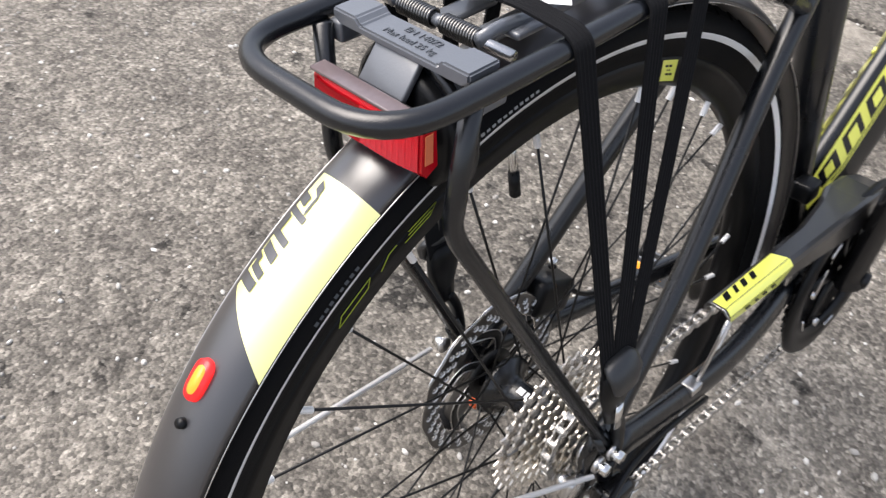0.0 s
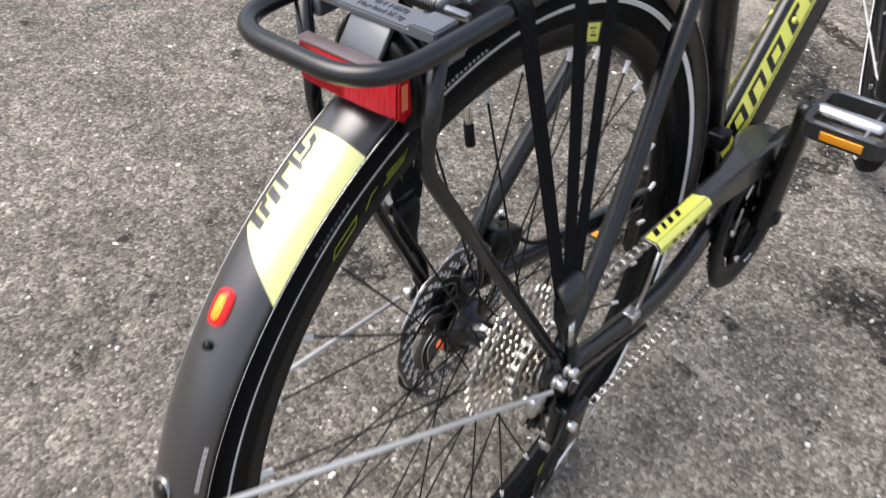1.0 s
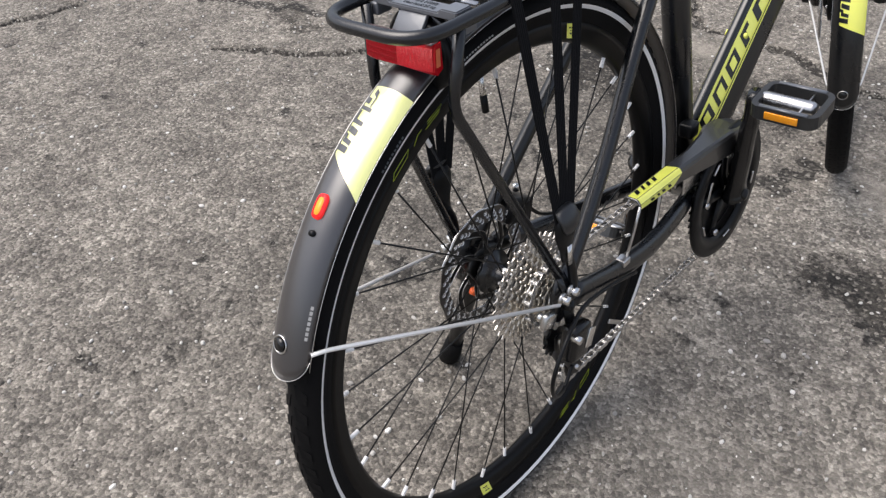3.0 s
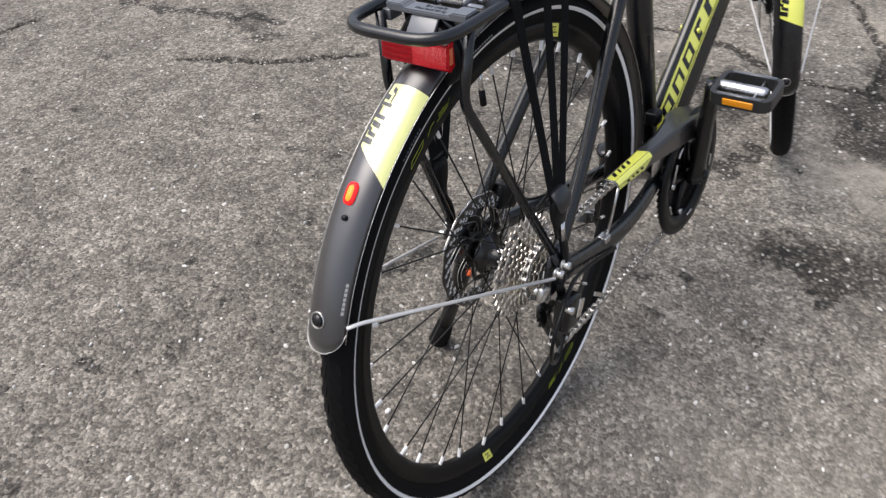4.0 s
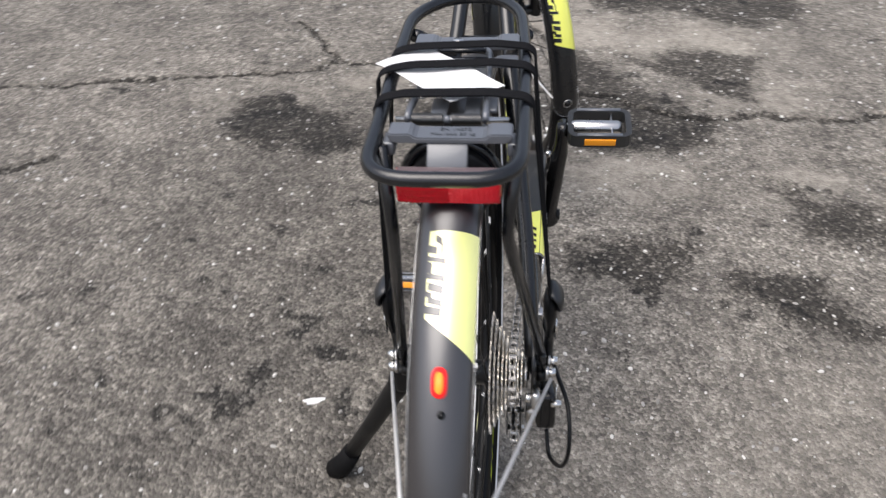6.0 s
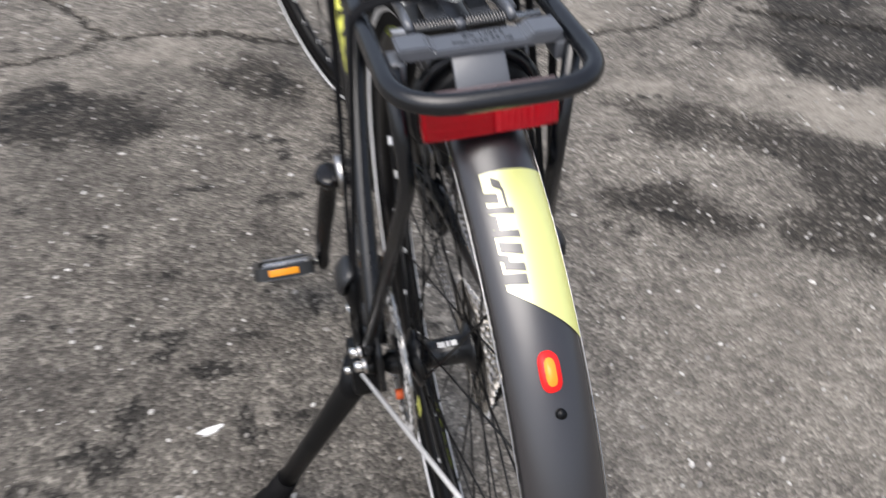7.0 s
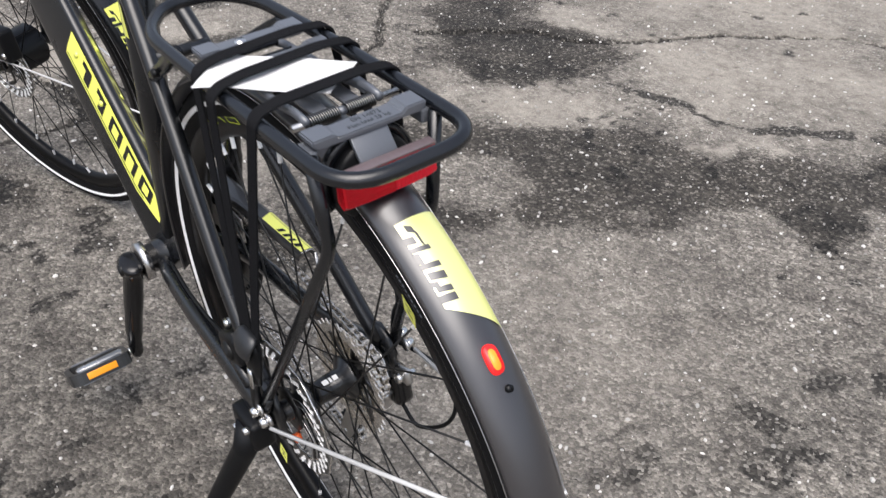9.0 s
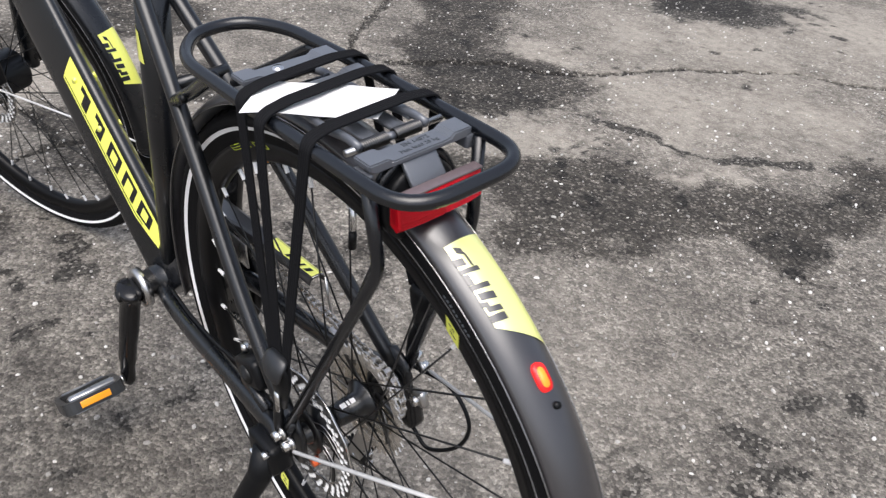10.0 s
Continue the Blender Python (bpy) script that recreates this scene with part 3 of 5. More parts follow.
def pebbles():
    """Pale stone chips set in the asphalt, too many to count."""
    rng = random.Random(5)
    verts, faces = [], []
    for i in range(7500):
        x, y = rng.uniform(-0.9, 2.4), rng.uniform(-2.9, 2.1)
        s = rng.choice((0.0010, 0.0012, 0.0012, 0.0015, 0.0018, 0.0022, 0.0028, 0.0036, 0.0046))
        turn = rng.uniform(0, math.pi)
        k0 = len(verts)
        sides = 6
        ax, ay = s * rng.uniform(0.8, 1.5), s * rng.uniform(0.6, 1.0)
        for ring, (f, h) in enumerate(((1.0, -0.001), (0.95, 0.0006), (0.55, 0.0014))):
            for k in range(sides):
                a = 2 * math.pi * k / sides + rng.uniform(-0.25, 0.25)
                u, v = ax * f * math.cos(a), ay * f * math.sin(a)
                verts.append((x + u * math.cos(turn) - v * math.sin(turn), y + u * math.sin(turn) + v * math.cos(turn), h * (s / 0.0022) + 0.0008))
        for ring in range(2):
            for k in range(sides):
                a, b = k0 + ring * sides + k, k0 + ring * sides + (k + 1) % sides
                faces.append((a, b, b + sides, a + sides))
        faces.append(tuple(k0 + 2 * sides + k for k in range(sides)))
    me = bpy.data.meshes.new("stone_chips")
    me.from_pydata(verts, [], faces)
    m = bpy.data.materials.new("pale_stone_chip")
    m.use_nodes = True
    n, l = m.node_tree.nodes, m.node_tree.links
    geo = n.new("ShaderNodeNewGeometry")
    r = n.new("ShaderNodeValToRGB")
    r.color_ramp.elements[0].color, r.color_ramp.elements[1].color = (0.28, 0.268, 0.248, 1), (0.76, 0.745, 0.71, 1)
    r.color_ramp.elements[0].position = 0.25
    l.new(geo.outputs["Random Per Island"], r.inputs["Fac"])
    l.new(r.outputs["Color"], n["Principled BSDF"].inputs["Base Color"])
    n["Principled BSDF"].inputs["Roughness"].default_value = 0.7
    me.materials.append(m)
    return tagged(new("stone_chips", me), "pale quartz chips set in the asphalt surface", "gravel", kind="stuff")


pebbles()


def paint_flake():
    """A flat, torn white scrap."""
    bm = bmesh.new()
    lo, hi = [], []
    for k in range(14):
        a = 2 * math.pi * k / 14
        r = 1.0 + 0.22 * math.sin(3 * a + 0.6) + 0.12 * math.sin(5 * a)
        x, y = 0.017 * r * math.cos(a), 0.0065 * r * math.sin(a)
        lo.append(bm.verts.new((x, y, -0.002)))
        hi.append(bm.verts.new((x * 0.95, y * 0.95, 0.0022 + 0.0008 * math.sin(2 * a))))
    bm.faces.new(hi)
    for k in range(14):
        bm.faces.new((lo[k], lo[(k + 1) % 14], hi[(k + 1) % 14], hi[k]))
    bmesh.ops.recalc_face_normals(bm, faces=bm.faces)
    flake = part("scrap", bm, PAPER, None, "", smooth=False)
    flake.matrix_world = Matrix.Translation((0.238, 0.293, 0.0)) @ Matrix.Rotation(radians(-75), 4, "Z")
    return tagged(flake, "small torn white scrap lying on the asphalt", "litter")


paint_flake()

# ---- the bicycle: x forward, y to its left, z up, rear wheel over the origin ----
BIKE_LEAN = -5.089
AX = 0.35
BB = V(0.434, 0, 0.278)
bike = tagged(new("bicycle"), "matt black and lime trekking bicycle parked on its kickstand", "bicycle")
bike.matrix_world = pose(0, 0, 0, BIKE_LEAN, 0, 0)


# tyre, rim, spokes, hub
def tyre_at(a, w, h=0.0):
    """On the tyre's skin: a degrees round the wheel, w degrees round its section from the tread to the bike's left."""
    r = 0.3345 + (0.0155 + h) * math.cos(radians(w))
    return V(r * math.cos(radians(a)), (0.0195 + h) * math.sin(radians(w)), r * math.sin(radians(a)))


TYRE_SECTION = [(0.350, 0.0), (0.3493, 0.005), (0.3475, 0.0095), (0.3445, 0.014), (0.3405, 0.0178), (0.3372, 0.0198), (0.3345, 0.0204), (0.3315, 0.0196), (0.3275, 0.0172), (0.320, 0.0143), (0.3132, 0.0126)]


def tyre_y(r):
    for (r0, y0), (r1, y1) in zip(TYRE_SECTION, TYRE_SECTION[1:]):
        if r1 <= r <= r0:
            return lerp(y0, y1, (r0 - r) / (r0 - r1))
    return 0.0126


def on_tyre(side):
    return lambda a, r, h: V(r * math.cos(radians(a)), side * (tyre_y(r) + h), r * math.sin(radians(a)))


def build_wheel(name, parent, centre, label, disc_y, teeth=True):
    rim_prof = [(0.289, -0.004), (0.289, 0.004), (0.294, 0.0095), (0.306, 0.0115), (0.313, 0.0125), (0.313, 0.0105), (0.309, 0.009), (0.309, -0.009), (0.313, -0.0105), (0.313, -0.0125), (0.306, -0.0115), (0.294, -0.0095)]
    rim = part(name, lathe(rim_prof, n=120), RIM, parent, label)
    rim.matrix_local = centre
    half = TYRE_SECTION
    tyre_prof = [(r, -y) for r, y in half[::-1]] + list(half[1:]) + [(0.309, 0.0085), (0.309, -0.0085)]
    part("tyre", lathe(tyre_prof, n=120), RUBBER, rim, "black rubber tyre with a moulded tread")
    # tread blocks along both shoulders
    bm = bmesh.new()
    for i in range(90):
        for sgn in (-1, 1):
            a0 = i * 4 + (2.0 if sgn > 0 else 0)
            c = [(a0, sgn * 6), (a0 + 2.4, sgn * 14), (a0 + 3.3, sgn * 46), (a0 + 1.2, sgn * 46)]
            lo = [bm.verts.new(tyre_at(a, w, -0.0005)) for a, w in c]
            hi = [bm.verts.new(tyre_at(a, w, 0.0007)) for a, w in c]
            bm.faces.new(hi)
            for k in range(4):
                bm.faces.new((lo[k], lo[(k + 1) % 4], hi[(k + 1) % 4], hi[k]))
    bmesh.ops.recalc_face_normals(bm, faces=bm.faces)
    part("tread", bm, RUBBER, rim, smooth=False)
    for sgn in (-1, 1):
        r0, r1 = (0.3330, 0.3284) if sgn < 0 else (0.3304, 0.3260)
        prof = [(r, sgn * (tyre_y(r) + 0.0007)) for r in np.linspace(r0, r1, 6)]
        part("reflective_stripe", lathe(prof, n=160, closed=False), REFLECT, rim, "thin silver-white reflective ring")
    # hub
    hub_prof = [(0.006, -0.066), (0.011, -0.062), (0.011, -0.034), (0.026, -0.022), (0.026, -0.018), (0.015, -0.013), (0.0135, 0.018), (0.016, 0.026), (0.029, 0.031), (0.029, 0.036), (0.014, 0.042), (0.012, 0.06), (0.006, 0.068)]
    hub = part("hub", lathe(hub_prof, n=32, closed=False), PAINT, rim, "black aluminium hub shell")
    # spokes, crossed three times
    spoke_mesh = {}
    for i in range(32):
        left = i % 2
        y, r = (0.0335, 0.0275) if left else (-0.020, 0.0245)
        a_rim = radians(i * 11.25 + 4.0)
        turn = (1 if (i // 2) % 2 else -1) * radians(62)
        key = (left, (i // 2) % 2)
        p0 = V(r * math.cos(turn), y + (0.002 if (i // 4) % 2 else -0.001), r * math.sin(turn))
        p1 = V(0.291, 0.002 if left else -0.002, 0)
        if key not in spoke_mesh:
            bm = cyl(p0, p0.lerp(p1, 0.955), 0.00105, 6)
            me = bpy.data.meshes.new("spoke")
            bm.to_mesh(me)
            bm.free()
            me.shade_smooth()
            me.materials.append(SPOKE)
            bm = cyl(p0.lerp(p1, 0.950), p1, 0.0024, 8)
            me2 = bpy.data.meshes.new("spoke_nipple")
            bm.to_mesh(me2)
            bm.free()
            me2.materials.append(HOLE)
            spoke_mesh[key] = me, me2
        m = Matrix.Rotation(-a_rim, 4, "Y")
        piece("spoke", spoke_mesh[key][0], rim, m)
        piece("spoke_nipple", spoke_mesh[key][1], rim, m)
    # disc brake rotor with drilled holes
    part("brake_rotor", rotor_mesh(disc_y), DISC, rim, "drilled steel brake disc", smooth=False)
    part("rotor_carrier", lathe([(0.008, disc_y + 0.002), (0.026, disc_y + 0.002), (0.026, disc_y - 0.002), (0.008, disc_y - 0.002)], n=30), SPOKE, rim)
    for j in range(6):
        a = radians(60 * j)
        q = curve_points([V(r * math.cos(a + o), disc_y, r * math.sin(a + o)) for r, o in ((0.023, 0), (0.045, 0.35), (0.0645, 0.9))], 5)
        part("rotor_arm", tube(q, 0.0034, 8, 0.0008, side=(1, 0, 0.01)), SPOKE, rim)
        for e in (-0.0042, 0.0042):
            edge = [v + (q[min(k + 1, len(q) - 1)] - q[max(k - 1, 0)]).normalized().cross(V(0, 1, 0)) * e for k, v in enumerate(q)]
            part("rotor_arm_edge", tube(edge, 0.0005, 6), STEEL, rim, "bright machined edge")
    for r in (0.0802, 0.0622):
        line = [V((r + 0.0012 * math.cos(12 * t)) * math.cos(t), disc_y, (r + 0.0012 * math.cos(12 * t)) * math.sin(t)) for t in np.linspace(0, 2 * math.pi, 145)[:-1]]
        part("rotor_edge", tube(line, 0.0011, 6, closed=True), CHROME, rim, "bright machined edge")
    # white rims painted in for the glints on the hole chamfers
    rims = bmesh.new()
    for row, r in enumerate((0.0656, 0.07, 0.0745)):
        for k in range(30):
            a = 2 * math.pi * (k * 6 + row * 2 + 0.5) / 180
            c = V(r * math.cos(a), disc_y, r * math.sin(a))
            e0, e1 = V(math.cos(a), 0, math.sin(a)), V(-math.sin(a), 0, math.cos(a))
            for y in (-0.0026, 0.0026):
                o = [rims.verts.new(c + (e0 * math.cos(t) + e1 * math.sin(t)) * 0.0034 + V(0, y, 0)) for t in np.linspace(0, 2 * math.pi, 9)[:-1]]
                q = [rims.verts.new(c + (e0 * math.cos(t) + e1 * math.sin(t)) * 0.0012 + V(0, y * 0.4, 0)) for t in np.linspace(0, 2 * math.pi, 9)[:-1]]
                for n in range(8):
                    rims.faces.new((o[n], o[(n + 1) % 8], q[(n + 1) % 8], q[n]))
    tagged(part("hole_rims", rims, HOLE, rim, "countersunk holes, whitened in place of glints", smooth=False), kind="stuff")
    return rim


def rotor_mesh(y):
    bm = bmesh.new()
    na, radii = 180, [0.0625, 0.0645, 0.0668, 0.0688, 0.0712, 0.0732, 0.0757, 0.0778, 0.08]
    g = {}
    for i in range(na):
        a = 2 * math.pi * i / na
        wave = 0.0012 * math.cos(12 * a)
        for k, r in enumerate(radii):
            rr = r + (wave if k in (0, len(radii) - 1) else 0)
            g[i, k] = bm.verts.new((rr * math.cos(a), y, rr * math.sin(a)))
    for i in range(na):
        for k in range(len(radii) - 1):
            hole = (k == 1 and i % 6 == 0) or (k == 3 and i % 6 == 2) or (k == 5 and i % 6 == 4)
            if not hole:
                bm.faces.new((g[i, k], g[(i + 1) % na, k], g[(i + 1) % na, k + 1], g[i, k + 1]))
    bmesh.ops.recalc_face_normals(bm, faces=bm.faces)
    bmesh.ops.solidify(bm, geom=bm.faces[:], thickness=0.0018)
    return bm


rear = build_wheel("rear_wheel", bike, Matrix.Translation((0, 0, AX)), "black spoked rear wheel with disc brake and cassette", 0.0515)
steer = Matrix.Translation((1.100, -0.002, AX)) @ Matrix.Rotation(radians(18.7), 4, "Z") @ Matrix.Rotation(radians(-5.8), 4, "X")
front = build_wheel("front_wheel", bike, steer, "black spoked front wheel turned to the left", 0.05)


def rim_sticker(parent, angle, side, label="lime sticker on the rim"):
    def at(u, v, h):
        y = side * (0.0096 + (v - 0.294) * 0.165 + 0.0008)
        return V(v * math.cos(radians(u)), y, v * math.sin(radians(u)))
    d = -side
    mark = part("rim_sticker", quad_patch([(angle - d * 2.7, 0.2945), (angle + d * 1.0, 0.2945), (angle + d * 2.7, 0.3110), (angle - d * 1.0, 0.3110)], at), LIME, parent, label)
    for v, w, o in ((0.2990, 0.9, -0.5), (0.3022, 0.5, 0.0), (0.3054, 0.9, 0.5)):
        part("sticker_mark", quad_patch([(angle + d * (o - w), v), (angle + d * (o + w), v), (angle + d * (o + w + 0.25), v + 0.0018), (angle + d * (o - w + 0.25), v + 0.0018)], at, 0.0013, 2, 2), PLASTIC, mark)


for sgn, angs in ((-1, (69.5, -108.5)), (1, (126.0, -59.5))):
    for a in angs:
        rim_sticker(rear, a, sgn)


def outline_mark(parent, side, pts):
    """A thin lime outline on the rim."""
    line = [V(r * math.cos(radians(a)), side * (0.0118 + (r - 0.306) * 0.15), r * math.sin(radians(a))) for a, r in pts]
    part("outline_mark", tube(line, 0.0003, 5), LIME_LINE, parent)


for side, off in ((-1, 0), (-1, 173), (1, -55), (1, 118)):
    outline_mark(rear, side, [(off + a, r) for a, r in ((127.6, 0.3065), (126.4, 0.3122), (121.6, 0.3122), (122.6, 0.3065), (127.6, 0.3065))])
    outline_mark(rear, side, [(off + a, r) for a, r in ((120.4, 0.3065), (118.6, 0.3122), (117.4, 0.3122))])
    outline_mark(rear, side, [(off + a, r) for a, r in ((115.6, 0.3122), (111.4, 0.3122), (112.6, 0.3065), (116.6, 0.3065))])
    outline_mark(rear, side, [(off + a, r) for a, r in ((115.8, 0.3094), (112.2, 0.3094))])
# lettering moulded in the tyre wall, as plain bars
rngt = random.Random(3)
for side in (-1, 1):
    for a0, n, step, size in ((97, 18, 0.75, 0.0019), (121.5, 9, 0.75, 0.0022), (-70, 18, 0.75, 0.0019), (-40, 9, 0.75, 0.0022)):
        for k in range(n):
            a, hgt = a0 + k * step, size * rngt.uniform(0.75, 1.0)
            part("tyre_mark", quad_patch([(a, 0.3352), (a + step * 0.62, 0.3352), (a + step * 0.62, 0.3352 + hgt), (a, 0.3352 + hgt)], on_tyre(side), 0.0006, 2, 2), PRINT if n == 18 else TEXT_GREY, rear)


# cassette: nine sprockets
def sprocket_mesh(teeth, inner, thick=0.0017):
    r = teeth * 0.0127 / (2 * math.pi)
    out = []
    for k in range(teeth):
        a = 2 * math.pi * k / teeth
        s = 2 * math.pi / teeth
        for f, rr in ((0.0, r - 0.0034), (0.26, r - 0.0026), (0.42, r + 0.0026), (0.58, r + 0.0026), (0.74, r - 0.0026)):
            out.append((rr * math.cos(a + f * s), rr * math.sin(a + f * s)))
    bm = bmesh.new()
    n = len(out)
    rings = []
    for y in (0, thick):
        o = [bm.verts.new((x, y, z)) for x, z in out]
        i = [bm.verts.new((inner * math.cos(2 * math.pi * k / n), y, inner * math.sin(2 * math.pi * k / n))) for k in range(n)]
        rings.append((o, i))
    (o0, i0), (o1, i1) = rings
    for k in range(n):
        j = (k + 1) % n
        bm.faces.new((o0[k], o0[j], i0[j], i0[k]))
        bm.faces.new((o1[k], i1[k], i1[j], o1[j]))
        bm.faces.new((o0[k], o1[k], o1[j], o0[j]))
        bm.faces.new((i0[k], i0[j], i1[j], i1[k]))
    bmesh.ops.recalc_face_normals(bm, faces=bm.faces)
    return bm


for i, teeth in enumerate((34, 30, 26, 23, 20, 18, 15, 13, 11)):
    bm = sprocket_mesh(teeth, teeth * 0.0127 / (2 * math.pi) - 0.0125 if teeth > 17 else 0.0155)
    sp = part("sprocket", bm, COG_LIT if i < 2 else COG, rear, "nickel-plated sprocket" if i == 0 else "", smooth=False)
    sp.location = (0, -0.0235 - i * 0.0043, 0)
for k in range(6):
    a = radians(60 * k + 20)
    q = curve_points([V(r * math.cos(a + o), y, r * math.sin(a + o)) for r, o, y in ((0.016, 0, -0.032), (0.035, 0.25, -0.029), (0.06, 0.5, -0.0245))], 4)
    part("cassette_arm", tube(q, 0.004, 8, 0.002, side=(1, 0, 0.01)), DISC, rear)
part("lockring", lathe([(0.008, -0.064), (0.0165, -0.064), (0.0165, -0.0595), (0.008, -0.0595)], n=28), STEEL, rear)
part("cassette_body", lathe([(0.0163, -0.022), (0.0163, -0.06)], n=28, closed=False), SPOKE, rear)
part("valve", cyl((0.291 * math.cos(radians(97)), 0.004, 0.291 * math.sin(radians(97))), (0.252 * math.cos(radians(97)), 0.004, 0.252 * math.sin(radians(97))), 0.0032), CHROME, rear, "chrome tyre valve")
part("valve_cap", cyl((0.262 * math.cos(radians(97)), 0.004, 0.262 * math.sin(radians(97))), (0.243 * math.cos(radians(97)), 0.004, 0.243 * math.sin(radians(97))), 0.004), PLASTIC, rear)


# mudguards
def guard_at(a, u, h=0.0):
    """On a mudguard's skin: a degrees round the wheel, u from -1 (bike's right edge) to 1."""
    w = u * 1.12
    r = 0.3452 + 0.0212 * math.cos(w) + h * math.cos(w)
    return V(r * math.cos(radians(a)), 0.0275 * math.sin(w) + h * math.sin(w), r * math.sin(radians(a)))


def build_guard(name, parent, m, a0, a1, label, skin):
    """A curved shell from angle a0 to the round tip at a1."""
    bm = bmesh.new()
    na, nu = 96, 14
    top, low = {}, {}
    for i in range(na + 1):
        a = lerp(a0, a1, i / na)
        for k in range(nu + 1):
            u = -1 + 2 * k / nu
            tip = a
            if i > na - 8:
                tip = a1 - (a1 - a0) / na * 8 + (a - (a1 - (a1 - a0) / na * 8)) * (0.66 + 0.34 * math.sqrt(max(0, 1 - (u * 0.98) ** 2)))
            top[i, k] = bm.verts.new(guard_at(tip, u))
            low[i, k] = bm.verts.new(guard_at(tip, u * 0.985, -0.0018))
    for i in range(na):
        for k in range(nu):
            bm.faces.new((top[i, k], top[i + 1, k], top[i + 1, k + 1], top[i, k + 1]))
            bm.faces.new((low[i, k], low[i, k + 1], low[i + 1, k + 1], low[i + 1, k]))
        for k in (0, nu):
            bm.faces.new((top[i, k], low[i, k], low[i + 1, k], top[i + 1, k]))
    for i in (0, na):
        for k in range(nu):
            bm.faces.new((top[i, k], top[i, k + 1], low[i, k + 1], low[i, k]))
    bmesh.ops.recalc_face_normals(bm, faces=bm.faces)
    g = part(name, bm, skin, parent, label)
    g.matrix_local = m
    for u in (-1.02, 1.02):
        part("edge_trim", sweep([guard_at(a, u, 0.0006) for a in np.linspace(a0, a1 - 2.2, 90)], round_profile(0.0004, 6)), STEEL, g, "thin bright edge line")
    tip = a1 - (a1 - a0) / na * 8
    rim = [guard_at(tip + (a1 - tip) * (0.66 + 0.34 * math.sqrt(max(0, 1 - (u * 0.98) ** 2))), u, 0.0002) for u in np.linspace(-1, 1, 21)]
    part("edge_trim", tube(rim, 0.0004, 6), STEEL, g)
    return g


def guard_graphics(g, s0, s1, low, film, skin):
    """The lime field with three dark slanted shapes along its border."""
    at = guard_at
    bm = bmesh.new()
    n, m = 26, 12
    rows = []
    for i in range(n + 1):
        t = i / n
        row = []
        for k in range(m + 1):
            v = lerp(0.46, -0.985, k / m)
            end = lerp(s1, low, (0.46 - v) / 1.445)
            row.append(bm.verts.new(at(lerp(s0, end, t), v, 0.0007)))
        rows.append(row)
    for i in range(n):
        for k in range(m):
            bm.faces.new((rows[i][k], rows[i + 1][k], rows[i + 1][k + 1], rows[i][k + 1]))
    bmesh.ops.recalc_face_normals(bm, faces=bm.faces)
    part("lime_field", bm, film, g, "bright lime yellow field")
    span = s1 - s0
    for f0, f1, u0, u1, skew in ((0.05, 0.13, 0.27, 0.11, 0.05), (0.13, 0.30, 0.125, 0.075, 0.05), (0.17, 0.255, 0.48, 0.22, 0.03), (0.30, 0.355, 0.48, -0.01, 0.04), (0.362, 0.49, 0.48, 0.33, 0.02), (0.495, 0.555, 0.48, -0.01, 0.04), (0.60, 0.685, 0.41, 0.01, 0.05), (0.695, 0.755, 0.48, 0.29, 0.03), (0.765, 0.83, 0.40, 0.03, 0.04), (0.86, 0.945, 0.46, 0.04, 0.03)):
        c = [(s0 + span * f0, u0), (s0 + span * f1, u0), (s0 + span * (f1 + skew), u1), (s0 + span * (f0 + skew), u1)]
        part("dark_shape", quad_patch(c, at, 0.0012), skin, g)


def guard_lamp(g, a):
    def pill(la, lv, h0, h1):
        bm = bmesh.new()
        lo, hi = [], []
        for k in range(28):
            t = 2 * math.pi * k / 28
            ca, sa = math.cos(t), math.sin(t)
            du = math.copysign(abs(ca) ** 0.55, ca) * la
            dv = math.copysign(abs(sa) ** 0.85, sa) * lv
            lo.append(bm.verts.new(guard_at(a + du, dv, -0.0005)))
            hi.append(bm.verts.new(guard_at(a + du * 0.93, dv * 0.9, h1)))
        for k in range(28):
            bm.faces.new((lo[k], lo[(k + 1) % 28], hi[(k + 1) % 28], hi[k]))
        bm.faces.new(hi)
        bmesh.ops.recalc_face_normals(bm, faces=bm.faces)
        return bm
    part("lamp_lens", pill(1.9, 0.2, 0, 0.0032), LED_RIM, g, "small red lens")
    part("lamp_core", pill(1.35, 0.1, 0, 0.0038), LED, g, "glowing amber core")


def guard_bolt(g, a, r, material, v=0.0, dome=True):
    p, q = guard_at(a, v, -0.001), guard_at(a, v, 0.003)
    part("bolt", cyl(p, q, r, 18, r2=r * 0.8), material, g)
    if r > 0.004:
        part("bolt_ring", tube([guard_at(a, v, 0.0005) + (guard_at(a + 1, v) - guard_at(a, v)).normalized() * r * 1.15 * math.cos(t) + V(0, 1, 0) * r * 1.15 * math.sin(t) for t in np.linspace(0, 2 * math.pi, 25)[:-1]], 0.0009, 8, closed=True), STEEL, g)


wheel0 = Matrix.Translation((0, 0, AX))
rguard = build_guard("rear_mudguard", bike, wheel0, -8, 162.0, "anthracite plastic mudguard with lime field and small red lamp", GUARD)
guard_graphics(rguard, 117.2, 128.6, 133.9, FILM, GUARD)
guard_lamp(rguard, 136.2)
guard_bolt(rguard, 140.0, 0.0034, PLASTIC, -0.07)
guard_bolt(rguard, 156.7, 0.0072, GLOSS, 0.1)
